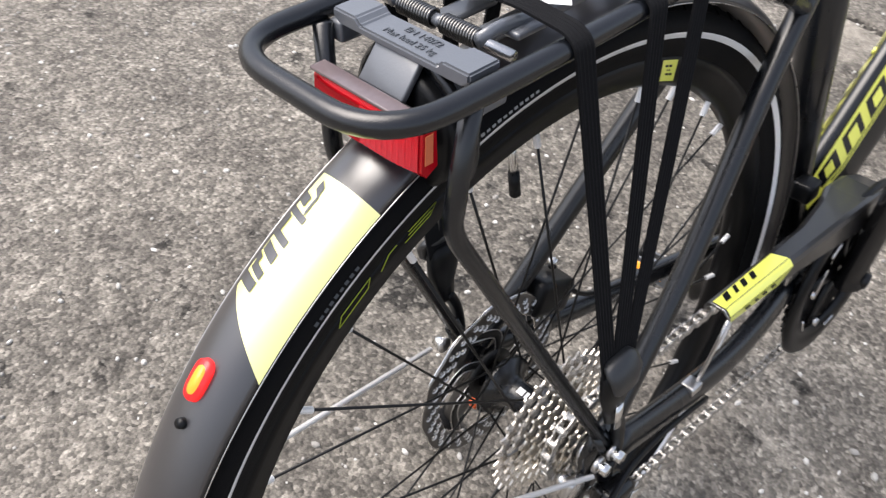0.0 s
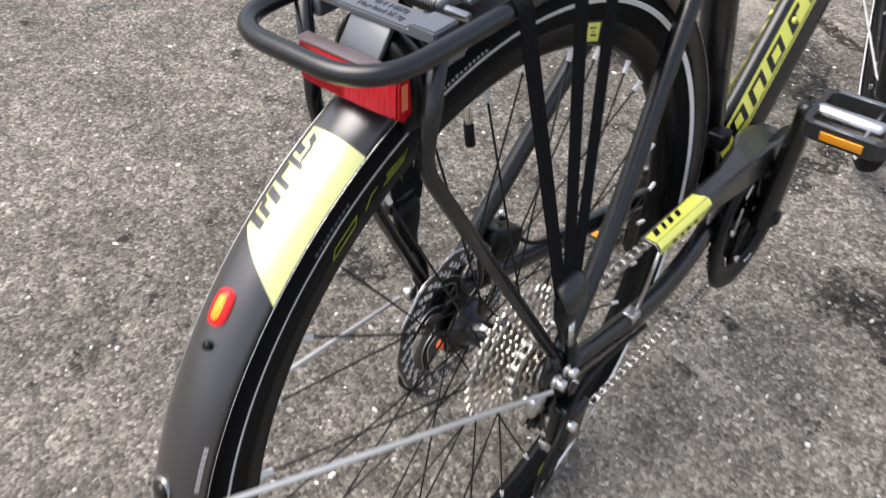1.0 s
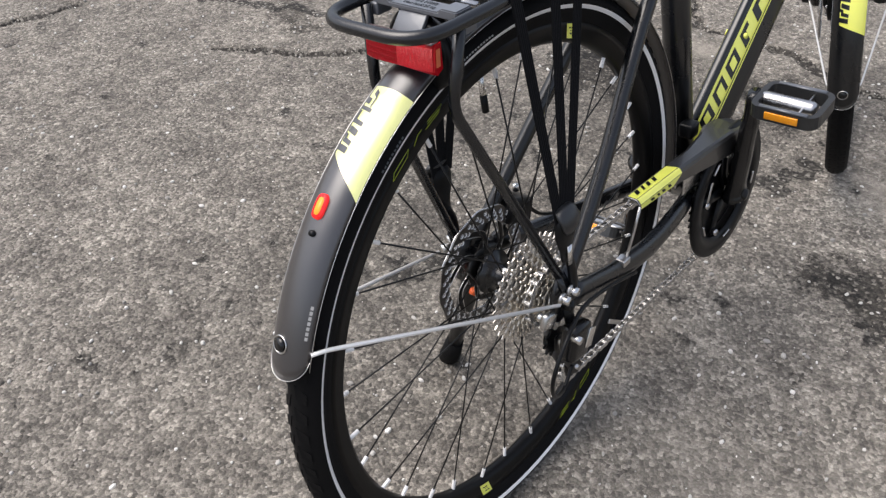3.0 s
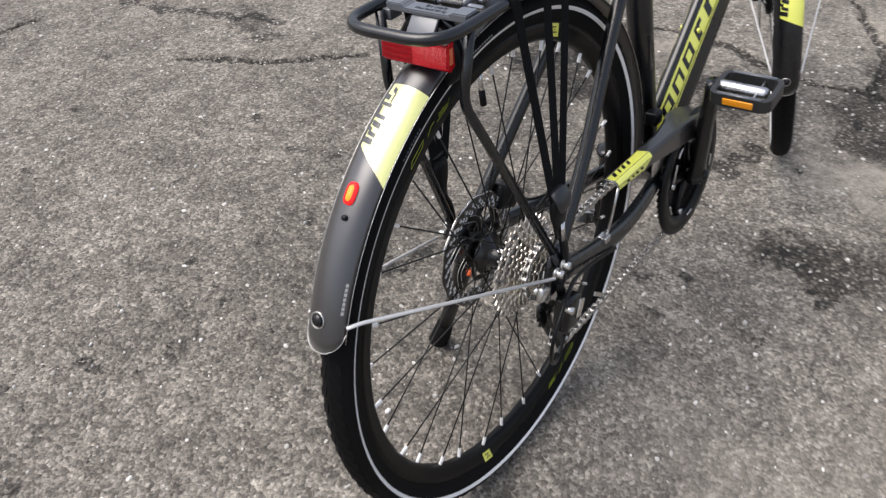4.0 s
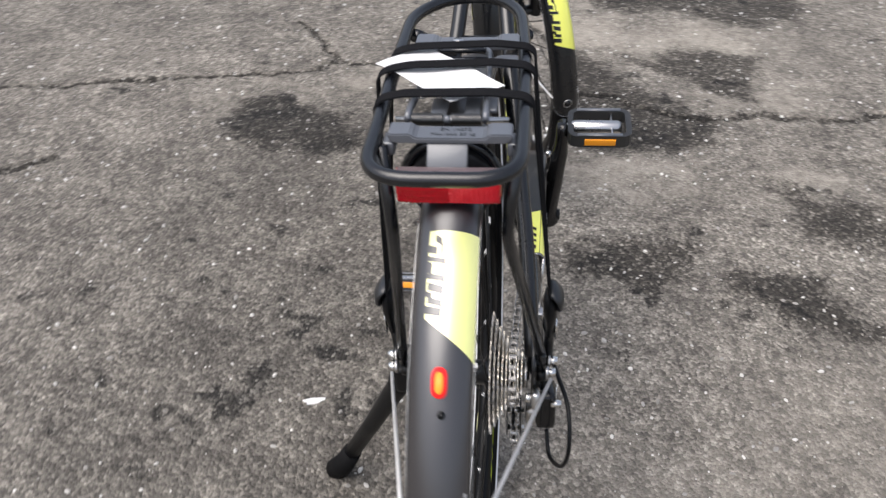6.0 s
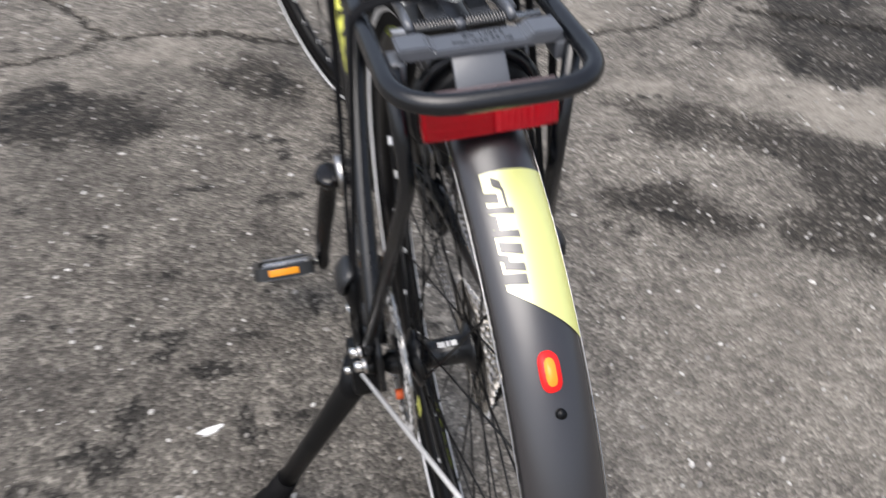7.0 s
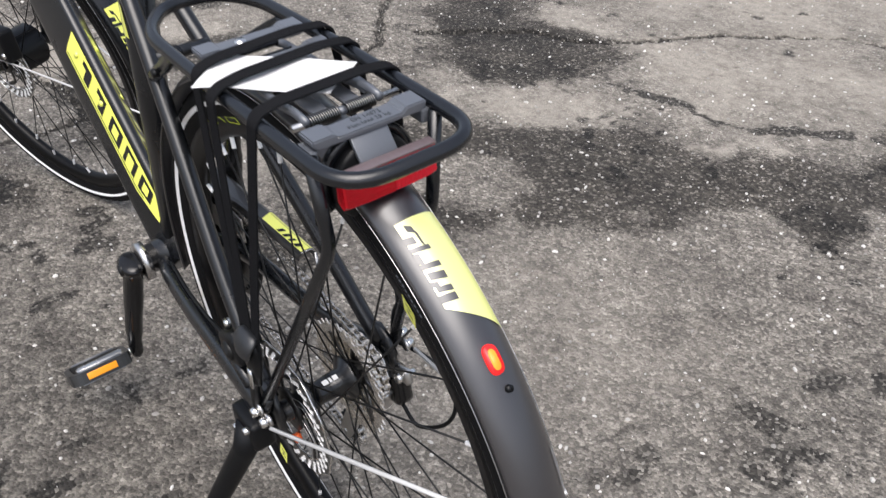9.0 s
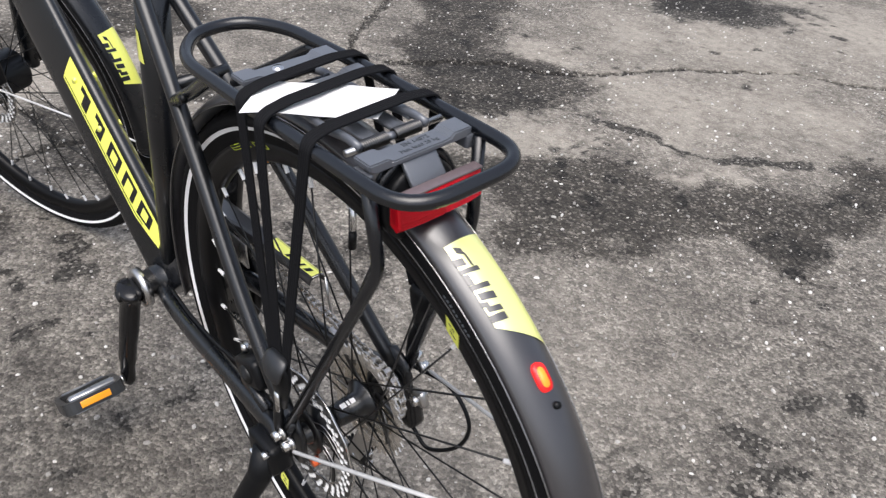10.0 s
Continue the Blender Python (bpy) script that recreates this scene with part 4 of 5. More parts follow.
# a faint maker's mark as plain bars near the edge
for k in range(7):
    a = 149.6 + k * 0.78
    part("print_bar", quad_patch([(a, -0.80), (a + 0.55, -0.80), (a + 0.55, -0.70), (a, -0.70)], guard_at, 0.0007, 2, 2), PRINT, rguard)
fguard = build_guard("front_mudguard", bike, steer, 30, 191, "black plastic front mudguard with lime field", PAINT)
guard_graphics(fguard, 153.8, 167.4, 170.6, LIME, PAINT)
guard_bolt(fguard, 186.3, 0.0068, GLOSS)
# ---- frame ----
def tube_at(a, b, ry, rn):
    """The skin of a straight tube: t along it, w degrees from the bike's left over its upper side."""
    a, b = Vector(a), Vector(b)
    d = (b - a).normalized()
    left = V(0, 1, 0)
    up = left.cross(d) * -1
    if up.z < 0:
        up = -up
    def at(t, w, h):
        c = a.lerp(b, t)
        return c + left * (ry + h) * math.cos(radians(w)) + up * (rn + h) * math.sin(radians(w))
    return at


DT0, DT1 = V(0.406, 0, 0.270), V(0.915, 0, 0.722)
half_section = [(0.0, 0.0475), (0.0055, 0.046), (0.0185, 0.0175), (0.0280, -0.010), (0.0300, -0.019), (0.0285, -0.028), (0.020, -0.0355), (0.0, -0.038)]
dt_section = half_section + [(-u, v) for u, v in half_section[-2:0:-1]]
down_tube = part("down_tube", sweep([DT0, DT0.lerp(DT1, 0.5), DT1], dt_section, side=(0, 1, 0), scales=[1.04, 1.0, 0.94]), PAINT, bike, "tall matt black down tube with lime bands")
mod = down_tube.modifiers.new("soft_edges", "BEVEL")
mod.width, mod.segments, mod.limit_method, mod.angle_limit = 0.003, 3, "ANGLE", radians(20)
dt_dir = (DT1 - DT0).normalized()
dt_up = dt_dir.cross(V(0, 1, 0))
if dt_up.z < 0:
    dt_up = -dt_up


def dt_face(t, f, h, s):
    """On a side of the down tube: t along it, f from its lower edge to the ridge."""
    k = lerp(1.04, 0.94, t)
    u, v = (lerp(0.0280, 0.0185, f * 2) if f < 0.5 else lerp(0.0185, 0.0055, f * 2 - 1)) * k, (lerp(-0.010, 0.0175, f * 2) if f < 0.5 else lerp(0.0175, 0.046, f * 2 - 1)) * k
    return DT0.lerp(DT1, t) + V(0, s, 0) * (u + h * 0.92) + dt_up * (v + h * 0.4)


for s in (1, -1):
    side_at = lambda t, f, h, s=s: dt_face(t, f, h, s)
    lo = lambda t: 0.58 - 0.24 * min(1, max(0, (t - 0.088) / 0.09))
    hi = lambda t: 0.90
    field = lambda t, f, h: side_at(t + 0.02 * f, lerp(lo(t), hi(t), f), h)
    part("lime_band", sheet(np.linspace(0.090, 0.515, 34), np.linspace(0, 1, 9), field, 0.0006), LIME, down_tube, "lime yellow band")
    part("dark_line", sheet(np.linspace(0.15, 0.51, 30), (0.10, 0.15), field, 0.0011), PAINT, down_tube)
    # the maker's mark, as plain dark slanted shapes
    for k, (t0, long, inner) in enumerate(((0.128, 0.050, 0.022), (0.196, 0.052, 0.026), (0.266, 0.052, 0.024), (0.345, 0.024, 0.0), (0.412, 0.024, 0.0))):
        part("dark_shape", quad_patch([(t0, 0.24), (t0 + long, 0.24), (t0 + long, 0.86), (t0, 0.86)], field, 0.0011, 8, 6), PAINT, down_tube)
        if inner:
            m0 = t0 + (long - inner) / 2
            part("lime_slit", quad_patch([(m0, 0.36 if k != 1 else 0.23), (m0 + inner, 0.36 if k != 1 else 0.23), (m0 + inner, 0.74), (m0, 0.74)], field, 0.0016, 4, 4), LIME, down_tube)
        else:
            part("dark_shape", quad_patch([(t0 + 0.022, 0.66), (t0 + 0.040, 0.66), (t0 + 0.040, 0.86), (t0 + 0.022, 0.86)], field, 0.0011, 3, 3), PAINT, down_tube)
    for t in (0.490, 0.372):
        p = side_at(t, 0.66, 0.0)
        q = side_at(t, 0.66, 0.0026)
        part("boss_bolt", cyl(p, q, 0.0046, 14), LIME, down_tube)

ST0, ST1 = V(0.434, 0, 0.273), V(0.322, 0, 0.80)
seat_tube = part("seat_tube", tube([ST0, ST1], 0.0195, 20), PAINT, bike, "matt black seat tube")
st_at = tube_at(ST0, ST1, 0.0199, 0.0199)
part("lime_mark", quad_patch([(0.700, -22), (0.775, -6), (0.775, 62), (0.700, 62)], st_at, 0.0006), LIME, seat_tube)

part("head_tube", tube([(0.922, 0, 0.70), (0.872, 0, 0.86)], 0.026, 20), PAINT, bike)
part("bottom_bracket_shell", lathe([(0.0, -0.037), (0.0235, -0.037), (0.0235, 0.037), (0.0, 0.037)], BB, n=28), PAINT, bike)
part("bearing_cup", lathe([(0.012, 0.037), (0.0215, 0.037), (0.0215, 0.048), (0.029, 0.049), (0.029, 0.060), (0.012, 0.061)], BB, n=32), STEEL, bike, "bright ring on the bottom bracket")

for s in (1, -1):
    stay = [(0.006, s * 0.069, 0.372), (0.10, s * 0.058, 0.474), (0.212, s * 0.038, 0.607), (0.332 if s > 0 else 0.344, s * 0.018, 0.748 if s > 0 else 0.736)]
    part("seat_stay", tube(curve_points(stay, 6), 0.0092, 14, scales=None), PAINT, bike, "matt black seat stay")
    if s > 0:
        cs = [(0.420, 0.028, 0.274), (0.376, 0.039, 0.282), (0.29, 0.05, 0.297), (0.195, 0.059, 0.314), (0.09, 0.069, 0.336), (0.012, 0.077, 0.352)]
        part("chain_stay", tube(curve_points(cs, 6), 0.0105, 14, 0.0125), PAINT, bike, "curved matt black chain stay")
    else:
        cs = [(0.415, -0.03, 0.280), (0.37, -0.048, 0.30), (0.298, -0.062, 0.305), (0.205, -0.069, 0.305), (0.11, -0.071, 0.322), (0.012, -0.074, 0.352)]
        part("chain_stay", tube(curve_points(cs, 6), 0.0105, 14, 0.0155), PAINT, bike, "deep matt black chain stay")
    out = [(-0.022, 0.335), (-0.012, 0.328), (0.012, 0.33), (0.05, 0.325), (0.055, 0.345), (0.03, 0.36), (0.022, 0.39), (0.006, 0.398), (-0.012, 0.39), (-0.022, 0.37)]
    part("dropout", plate(out, 0.006, lambda u, v, h, s=s: V(u, s * (0.068 + h), v)), PAINT, bike)
    part("axle_nut", lathe([(0.0, s * 0.086), (0.007, s * 0.085), (0.009, s * 0.074), (0.0, s * 0.074)], (0, 0, AX), n=14), SPOKE, bike)
part("stay_bridge", cyl((0.252, 0.034, 0.654), (0.252, -0.034, 0.654), 0.007), PAINT, bike)

# ---- fork ----
fork = part("fork", tube([(-0.105, 0.072, 0.38), (-0.100, 0.0, 0.392), (-0.105, -0.072, 0.38)], 0.02, 14), PAINT, bike, "black suspension fork")
fork.matrix_local = steer
for s in (1, -1):
    part("fork_leg", tube([(0.0, s * 0.056, -0.012), (-0.012, s * 0.062, 0.08), (-0.105, s * 0.066, 0.40)], 0.0185, 16, scales=[0.7, 1.0, 0.95]), PAINT, fork)
    wire = [guard_at(184.5, s * 1.0), guard_at(184.5, s * 1.0) + V(0.01, s * 0.003, 0.004), V(-0.02, s * 0.078, 0.03)]
    part("guard_stay", tube(rounded(wire, 0.008), 0.0018, 8), HOLE, fork, "thin steel mudguard stay")
    part("axle_end", lathe([(0.0, s * 0.088), (0.009, s * 0.086), (0.011, s * 0.07), (0.0, s * 0.07)], n=14), SPOKE, fork)
cal = part("front_caliper", box(-0.058, 0.062, 0.055, 0.045, 0.03, 0.06, 0.006), PLASTIC, fork, "black disc brake caliper")
part("caliper_bolt", cyl((-0.07, 0.08, 0.04), (-0.07, 0.07, 0.04), 0.005), CHROME, fork)

dynamo = part("dynamo_hub", lathe([(0.010, -0.030), (0.034, -0.028), (0.040, -0.022), (0.040, 0.024), (0.046, 0.028), (0.046, 0.036), (0.030, 0.040), (0.012, 0.048)], n=40, closed=False), PLASTIC, front, "black hub shell of large diameter")
for k in range(6):
    a = radians(60 * k + 15)
    part("hub_screw", cyl((0.034 * math.cos(a), 0.036, 0.034 * math.sin(a)), (0.034 * math.cos(a), 0.0415, 0.034 * math.sin(a)), 0.0042, 8), CHROME, dynamo, "bright screw")
part("hub_cap", lathe([(0.0, 0.056), (0.014, 0.055), (0.018, 0.050), (0.018, 0.044), (0.0, 0.044)], n=24), STEEL, dynamo, "bright hub cap")

# ---- rear reflector and lamp ----
def reflector():
    """A shallow curved lens that leans back a little."""
    bm = bmesh.new()
    secs = []
    n = 22
    for i in range(n + 1):
        f = -1 + 2 * i / n
        y = 0.0005 + 0.0415 * f
        back = -0.1515 + 0.0035 * abs(f) ** 4
        zl, zh = 0.6878 + 0.002 * (1 - f * f), 0.7160
        secs.append([bm.verts.new(v) for v in ((back + 0.003, y, zl), (back, y, zl + 0.004), (back + 0.002, y, zh - 0.0025), (back + 0.0035, y, zh), (back + 0.0105, y, zh), (back + 0.0105, y, zl + 0.004))])
    m = len(secs[0])
    for i in range(n):
        for k in range(m):
            bm.faces.new((secs[i][k], secs[i][(k + 1) % m], secs[i + 1][(k + 1) % m], secs[i + 1][k]))
    bm.faces.new(secs[0])
    bm.faces.new(secs[-1])
    bmesh.ops.recalc_face_normals(bm, faces=bm.faces)
    return bm


refl = part("rear_reflector", reflector(), RED, bike, "wide red plastic rear reflector under the rack", smooth=False)
part("cover_strip", box(-0.1441, 0.0005, 0.7170, 0.0100, 0.0815, 0.0022, 0.0008), RED_TOP, refl, "dull dark cover strip")
for s, m_ in ((1, RED_DARK), (-1, PEACH)):
    y = 0.0005 + s * 0.0418
    part("end_window", plate([(-0.1460, 0.6955), (-0.1410, 0.6955), (-0.1402, 0.7115), (-0.1448, 0.7115)], 0.0005, lambda u, v, h, y=y, s=s: V(u, y + s * h, v)), m_, refl, "tinted window in the end of the lens", smooth=False)


def prism_face(y0, y1, rows, cols, upright):
    """A moulded face of fine prisms: ribs upright or level."""
    bm = bmesh.new()
    g = []
    for i in range(cols + 1):
        u = lerp(y0, y1, i / cols)
        for k in range(rows + 1):
            v = lerp(0.6922, 0.7130, k / rows)
            h = 0.0006 + (0.00035 if (i if upright else k) % 2 else 0.0) + (0.0002 if (k if upright else i) % 4 == 0 else 0.0)
            g.append(bm.verts.new((-0.1515 + 0.0035 * (abs(u - 0.0005) / 0.0415) ** 4 + 0.002 * (v - 0.6918) / 0.0217 - h, u, v)))
    for i in range(cols):
        for k in range(rows):
            a = i * (rows + 1) + k
            bm.faces.new((g[a], g[a + 1], g[a + rows + 2], g[a + rows + 1]))
    bmesh.ops.recalc_face_normals(bm, faces=bm.faces)
    return bm


part("prism_half", prism_face(0.0005, 0.0405, 16, 76, True), RED_DARK, refl, "darker half with upright ribs", smooth=False)
part("prism_half", prism_face(-0.0395, 0.0000, 44, 40, False), RED, refl, "bright half with level ribs", smooth=False)
part("housing", box(-0.1375, 0.0005, 0.7010, 0.010, 0.070, 0.024, 0.002), PLASTIC, refl, "black lamp housing")

# ---- rack ----
RZ = 0.733
RR = 0.0062
ring = rounded([(-0.1835, 0.0615, RZ + 0.001), (-0.1835, -0.0575, RZ + 0.001), (-0.10, -0.0585, RZ), (0.04, -0.0560, RZ), (0.142, -0.0500, RZ), (0.188, -0.0240, RZ - 0.001), (0.188, 0.0270, RZ - 0.001), (0.138, 0.0635, RZ), (0.04, 0.0640, RZ), (-0.10, 0.0625, RZ)], 0.044, 8, closed=True)
rack = part("rack_rail", tube(ring, RR, 16, closed=True), TUBE_BLACK, bike, "black tubular luggage rack with a spring clip")
for s in (1, -1):
    wide = 0.051 if s > 0 else 0.0455
    leg = rounded([(-0.128, s * 0.0555, RZ - 0.003), (-0.1345, s * wide, 0.651), (-0.006, s * 0.0815, 0.378)], 0.016, 6)
    part("rack_leg", tube(leg, 0.0056, 14), TUBE_BLACK, rack, "bent black rack leg")
    part("leg_foot", tube([(-0.018, s * 0.0795, 0.404), (-0.004, s * 0.0825, 0.372), (0.002, s * 0.083, 0.362)], 0.0078, 12, 0.004, side=(1, 0, 0)), TUBE_BLACK, rack)
    front_leg = rounded([(0.240, s * 0.035, 0.642), (0.168, s * 0.045, 0.684), (0.120, s * 0.053, RZ - 0.018), (0.098, s * 0.056, RZ - 0.006)], 0.02)
    part("strut_bolt", cyl((0.176, s * 0.050, 0.676), (0.176, s * 0.056, 0.676), 0.0045, 8), PLASTIC, rack)
    part("rack_strut", tube(front_leg, 0.0070, 12), TUBE_BLACK, rack, "short strut from rack to frame")
    for dx, dz, y in ((-0.022, 0.026, 0.0855), (-0.008, 0.031, 0.0875)):
        part("rack_bolt", cyl((dx, s * y, AX + dz), (dx, s * (y + 0.010), AX + dz), 0.0056, 6), CHROME, rack, "bright hex bolt")
        part("bolt_washer", cyl((dx, s * (y - 0.001), AX + dz), (dx, s * (y + 0.002), AX + dz), 0.0074, 14), STEEL, rack)


def crosspiece(x, wide, label):
    pts = [(-0.052, 0.006), (-0.033, 0.006), (-0.029, 0.0025), (0.029, 0.0025), (0.033, 0.006), (0.052, 0.006), (0.052, 0.001), (0.047, -0.0025), (-0.047, -0.0025), (-0.052, 0.001)]
    bm = plate(pts, wide, lambda u, v, h: V(x + h - wide / 2, u * 0.96, RZ + v))
    bmesh.ops.bevel(bm, geom=bm.edges[:], offset=0.0012, segments=2, affect="EDGES")
    return part("cross_piece", bm, GREY_PLASTIC, rack, label, smooth=False)


cp = crosspiece(-0.1145, 0.021, "moulded grey plastic cross-piece with raised writing")
tm = Matrix(((0, 1, 0, 0), (-1, 0, 0, 0), (0, 0, 1, RZ + 0.0028), (0, 0, 0, 1)))
writing("standard_text", "EN 14872", 0.0064, Matrix.Translation((-0.1105, -0.004, 0)) @ tm, TEXT_GREY, cp)
writing("load_text", "Max load 25 kg", 0.0060, Matrix.Translation((-0.1180, -0.002, 0)) @ tm, TEXT_GREY, cp)
for s in (1, -1):
    part("clamp_lug", box(-0.1145, s * 0.0505, RZ - 0.0085, 0.019, 0.010, 0.012, 0.002), GREY_PLASTIC, cp, "lug that grips the rail")
crosspiece(0.064, 0.022, "moulded grey plastic cross-piece")
crosspiece(0.02, 0.012, "")
part("rivet", lathe([(0.0, 0.0022), (0.0045, 0.0018), (0.0055, 0.0)], (0.064, 0.0092, RZ + 0.0028), axis="Z", n=20, closed=False), CHROME, rack, "round bright rivet")
# spring clip
SX = -0.0915
part("clip_axle", cyl((SX, 0.048, RZ + 0.001), (SX, -0.046, RZ + 0.001), 0.0030, 12), STEEL, rack, "steel axle of the spring clip")
for y0, y1 in ((0.034, 0.0085), (0.0015, -0.0235)):
    turns, rad = 13, 0.0048
    pts = [V(SX + rad * math.cos(t), lerp(y0, y1, t / (2 * math.pi * turns)), RZ + 0.0015 + rad * math.sin(t)) for t in np.linspace(0, 2 * math.pi * turns, turns * 12)]
    part("coil_spring", tube(pts, 0.0008, 6), DISC, rack, "black coil spring")
    part("spring_core", cyl((SX, y0, RZ + 0.0015), (SX, y1, RZ + 0.0015), 0.0038, 12), PLASTIC, rack)
part("spring_collar", cyl((SX, 0.0080, RZ + 0.0015), (SX, 0.0020, RZ + 0.0015), 0.0034, 12), GREY_PLASTIC, rack)
for s, y in ((1, 0.0375), (-1, -0.0270)):
    part("clip_arm", tube(rounded([(SX - 0.005, y, RZ + 0.004), (SX + 0.012, y, RZ + 0.006), (-0.055, y - s * 0.001, RZ + 0.001), (0.045, y - s * 0.004, RZ - 0.002), (0.054, y - s * 0.009, RZ - 0.002)], 0.014), 0.0030, 8, 0.0042), GREY_PLASTIC, rack, "moulded clip arm")
    part("clip_lever", box(-0.064, s * 0.0145, RZ - 0.004, 0.036, 0.014, 0.004, 0.0015), GREY_PLASTIC, rack)
part("clip_plate", box(-0.060, -0.030, RZ + 0.001, 0.034, 0.011, 0.004, 0.0015), GREY_PLASTIC, rack, "flat grey plastic tab")
for x, w in ((-0.036, 0.034), (0.03, 0.030), (0.050, 0.026)):
    part("clip_bar", cyl((x, w, RZ - 0.001), (x, -w * 0.8, RZ - 0.001), 0.0028, 8), TUBE_BLACK, rack)
part("wire_loop", tube(curve_points([(-0.040, 0.024, RZ), (-0.052, 0.030, RZ + 0.001), (-0.048, 0.038, RZ + 0.001), (-0.034, 0.036, RZ), (-0.030, 0.027, RZ)], 5), 0.0011, 6), STEEL, rack, "bent steel wire end")
# hoop and plate over the mudguard
hoop = [(-0.114, 0.001 + 0.040 * math.cos(a), 0.688 + 0.040 * math.sin(a)) for a in np.linspace(radians(-25), radians(205), 22)]
part("guard_hoop", tube(hoop, 0.0052, 10), TUBE_BLACK, rack, "black hoop over the mudguard")
part("bracket_dome", lathe([(0.0, -0.127), (0.033, -0.126), (0.036, -0.122), (0.036, -0.103), (0.0, -0.102)], (0, 0, 0.689), axis="X", n=36), PLASTIC, rack, "rounded black lamp bracket")
part("grey_plate", box(-0.1275, 0.002, 0.7218, 0.022, 0.033, 0.004, 0.001, m=Matrix.Rotation(radians(-50), 4, "Y")), GREY_PLASTIC, rack, "flat grey cover plate")

# ---- mudguard stays ----
for s in (1, -1):
    e = guard_at(157.0, s * 1.0) + V(0, 0, AX)
    stay = rounded([e, e + V(0.014, s * 0.006, -0.001), (-0.034, s * 0.090, 0.377)], 0.01)
    part("guard_stay", tube(stay, 0.0022, 8), HOLE, bike, "thin steel mudguard stay")

# ---- crankset ----
CR = V(-0.022, 0, 0.1715)
CL = V(0.026, 0, -0.171)
ring_prof = sprocket_mesh(48, 0.066, 0.003)
chainring = part("chainring", ring_prof, PLASTIC, bike, "black toothed chainring", smooth=False)
chainring.location = BB + V(0, -0.066, 0)
part("inner_chainring", sprocket_mesh(36, 0.052, 0.0025), SPOKE, chainring, smooth=False).location = (0, 0.0075, 0)
part("chainring_cover", lathe([(0.078, -0.008), (0.094, -0.0125), (0.107, -0.0125), (0.1105, -0.009), (0.1105, -0.0055), (0.078, -0.0045)], n=72), PLASTIC, chainring, "black plastic trouser guard ring")
part("ring_web", lathe([(0.010, 0.0028), (0.082, 0.0028), (0.082, 0.0012), (0.010, 0.0012)], n=60), PLASTIC, chainring, "dark disc inside the chainring")
for k in range(5):
    a = radians(72 * k + 30)
    d, nrm = V(math.cos(a), 0, math.sin(a)), V(-math.sin(a), 0, math.cos(a))
    part("spider_arm", tube([V(0, -0.004, 0) + d * 0.012, V(0, -0.004, 0) + d * 0.074], 0.009, 10, 0.004, side=nrm, scales=[1.3, 0.8]), PLASTIC, chainring)
    part("chainring_bolt", cyl(d * 0.069 + V(0, -0.013, 0), d * 0.069 + V(0, -0.006, 0), 0.005, 12), STEEL, chainring)
    b = a + radians(22)
    part("slot_edge", tube([V(0.084 * math.cos(b + t), -0.0135, 0.084 * math.sin(b + t)) for t in np.linspace(0, 0.24, 6)], 0.0018, 6), STEEL, chainring)
for s, c in ((-1, CR), (1, CL)):
    y0, y1 = (-0.089, -0.106) if s < 0 else (0.074, 0.098)
    arm = [BB + V(0, y0, 0) - c * 0.06, BB + V(0, y0, 0) + c * 0.1, BB + V(0, lerp(y0, y1, 0.8), 0) + c * 0.75, BB + V(0, y1, 0) + c * 1.04]
    part("crank_arm", tube(curve_points(arm, 6), 0.021, 14, 0.0150, side=c.cross(V(0, 1, 0)), scales=[k * 0.82 for k in [1.0] + [1.42] * 3 + [1.3, 1.22] + [1.1] * 4 + [1.0] * 3 + [0.85] * 5 + [0.72]]), GLOSS, bike, "glossy black crank arm")
    part("crank_bolt", lathe([(0.0, s * 0.012), (0.009, s * 0.011), (0.0095, 0.0), (0.0, 0.0)], BB + V(0, y0 + s * 0.006, 0), n=14), SPOKE, bike)
    # pedal
    pc = BB + c + V(0, s * 0.162, 0)
    roll = Matrix.Rotation(radians(-6 if s < 0 else 30), 4, "Y")
    cage = bmesh.new()
    outer = rounded([(-0.036, -0.047, 0), (0.036, -0.047, 0), (0.036, 0.047, 0), (-0.036, 0.047, 0)], 0.014, 4, closed=True)
    sweep(outer, [(-0.0046, -0.0105), (0.0046, -0.0105), (0.0046, 0.0105), (-0.0046, 0.0105)], closed=True, bm=cage)
    pedal = part("pedal", cage, PEDAL, bike, "black pedal cage with amber reflectors", smooth=False)
    pedal.matrix_local = Matrix.Translation(pc - V(0, s * 0.004, 0)) @ roll @ Matrix.Scale(0.89, 4)
    part("pedal_body", tube([(0, -s * 0.055, 0), (0, -s * 0.04, 0), (0, s * 0.03, 0), (0, s * 0.036, 0)], 0.0128, 14, scales=[0.55, 1, 0.95, 0.7]), STEEL, pedal, "bright aluminium pedal body")
    part("pedal_web", box(0, s * 0.02, 0, 0.062, 0.003, 0.014, 0.001), STEEL, pedal)
    for sx in (1, -1):
        part("pedal_reflector", box(sx * 0.0418, 0, 0.0, 0.003, 0.05, 0.0115, 0.001), AMBER, pedal, "amber pedal reflector")
        for sy in (1, -1):
            part("grip_ridge", tube([(sx * 0.036, -0.036, sy * 0.0112), (sx * 0.036, 0.036, sy * 0.0112)], 0.0045, 6, 0.0016), GREY_PLASTIC, pedal)
    part("pedal_spindle", cyl(BB + c + V(0, y1 - s * 0.008, 0), pc - V(0, s * 0.045, 0), 0.0062), STEEL, bike)

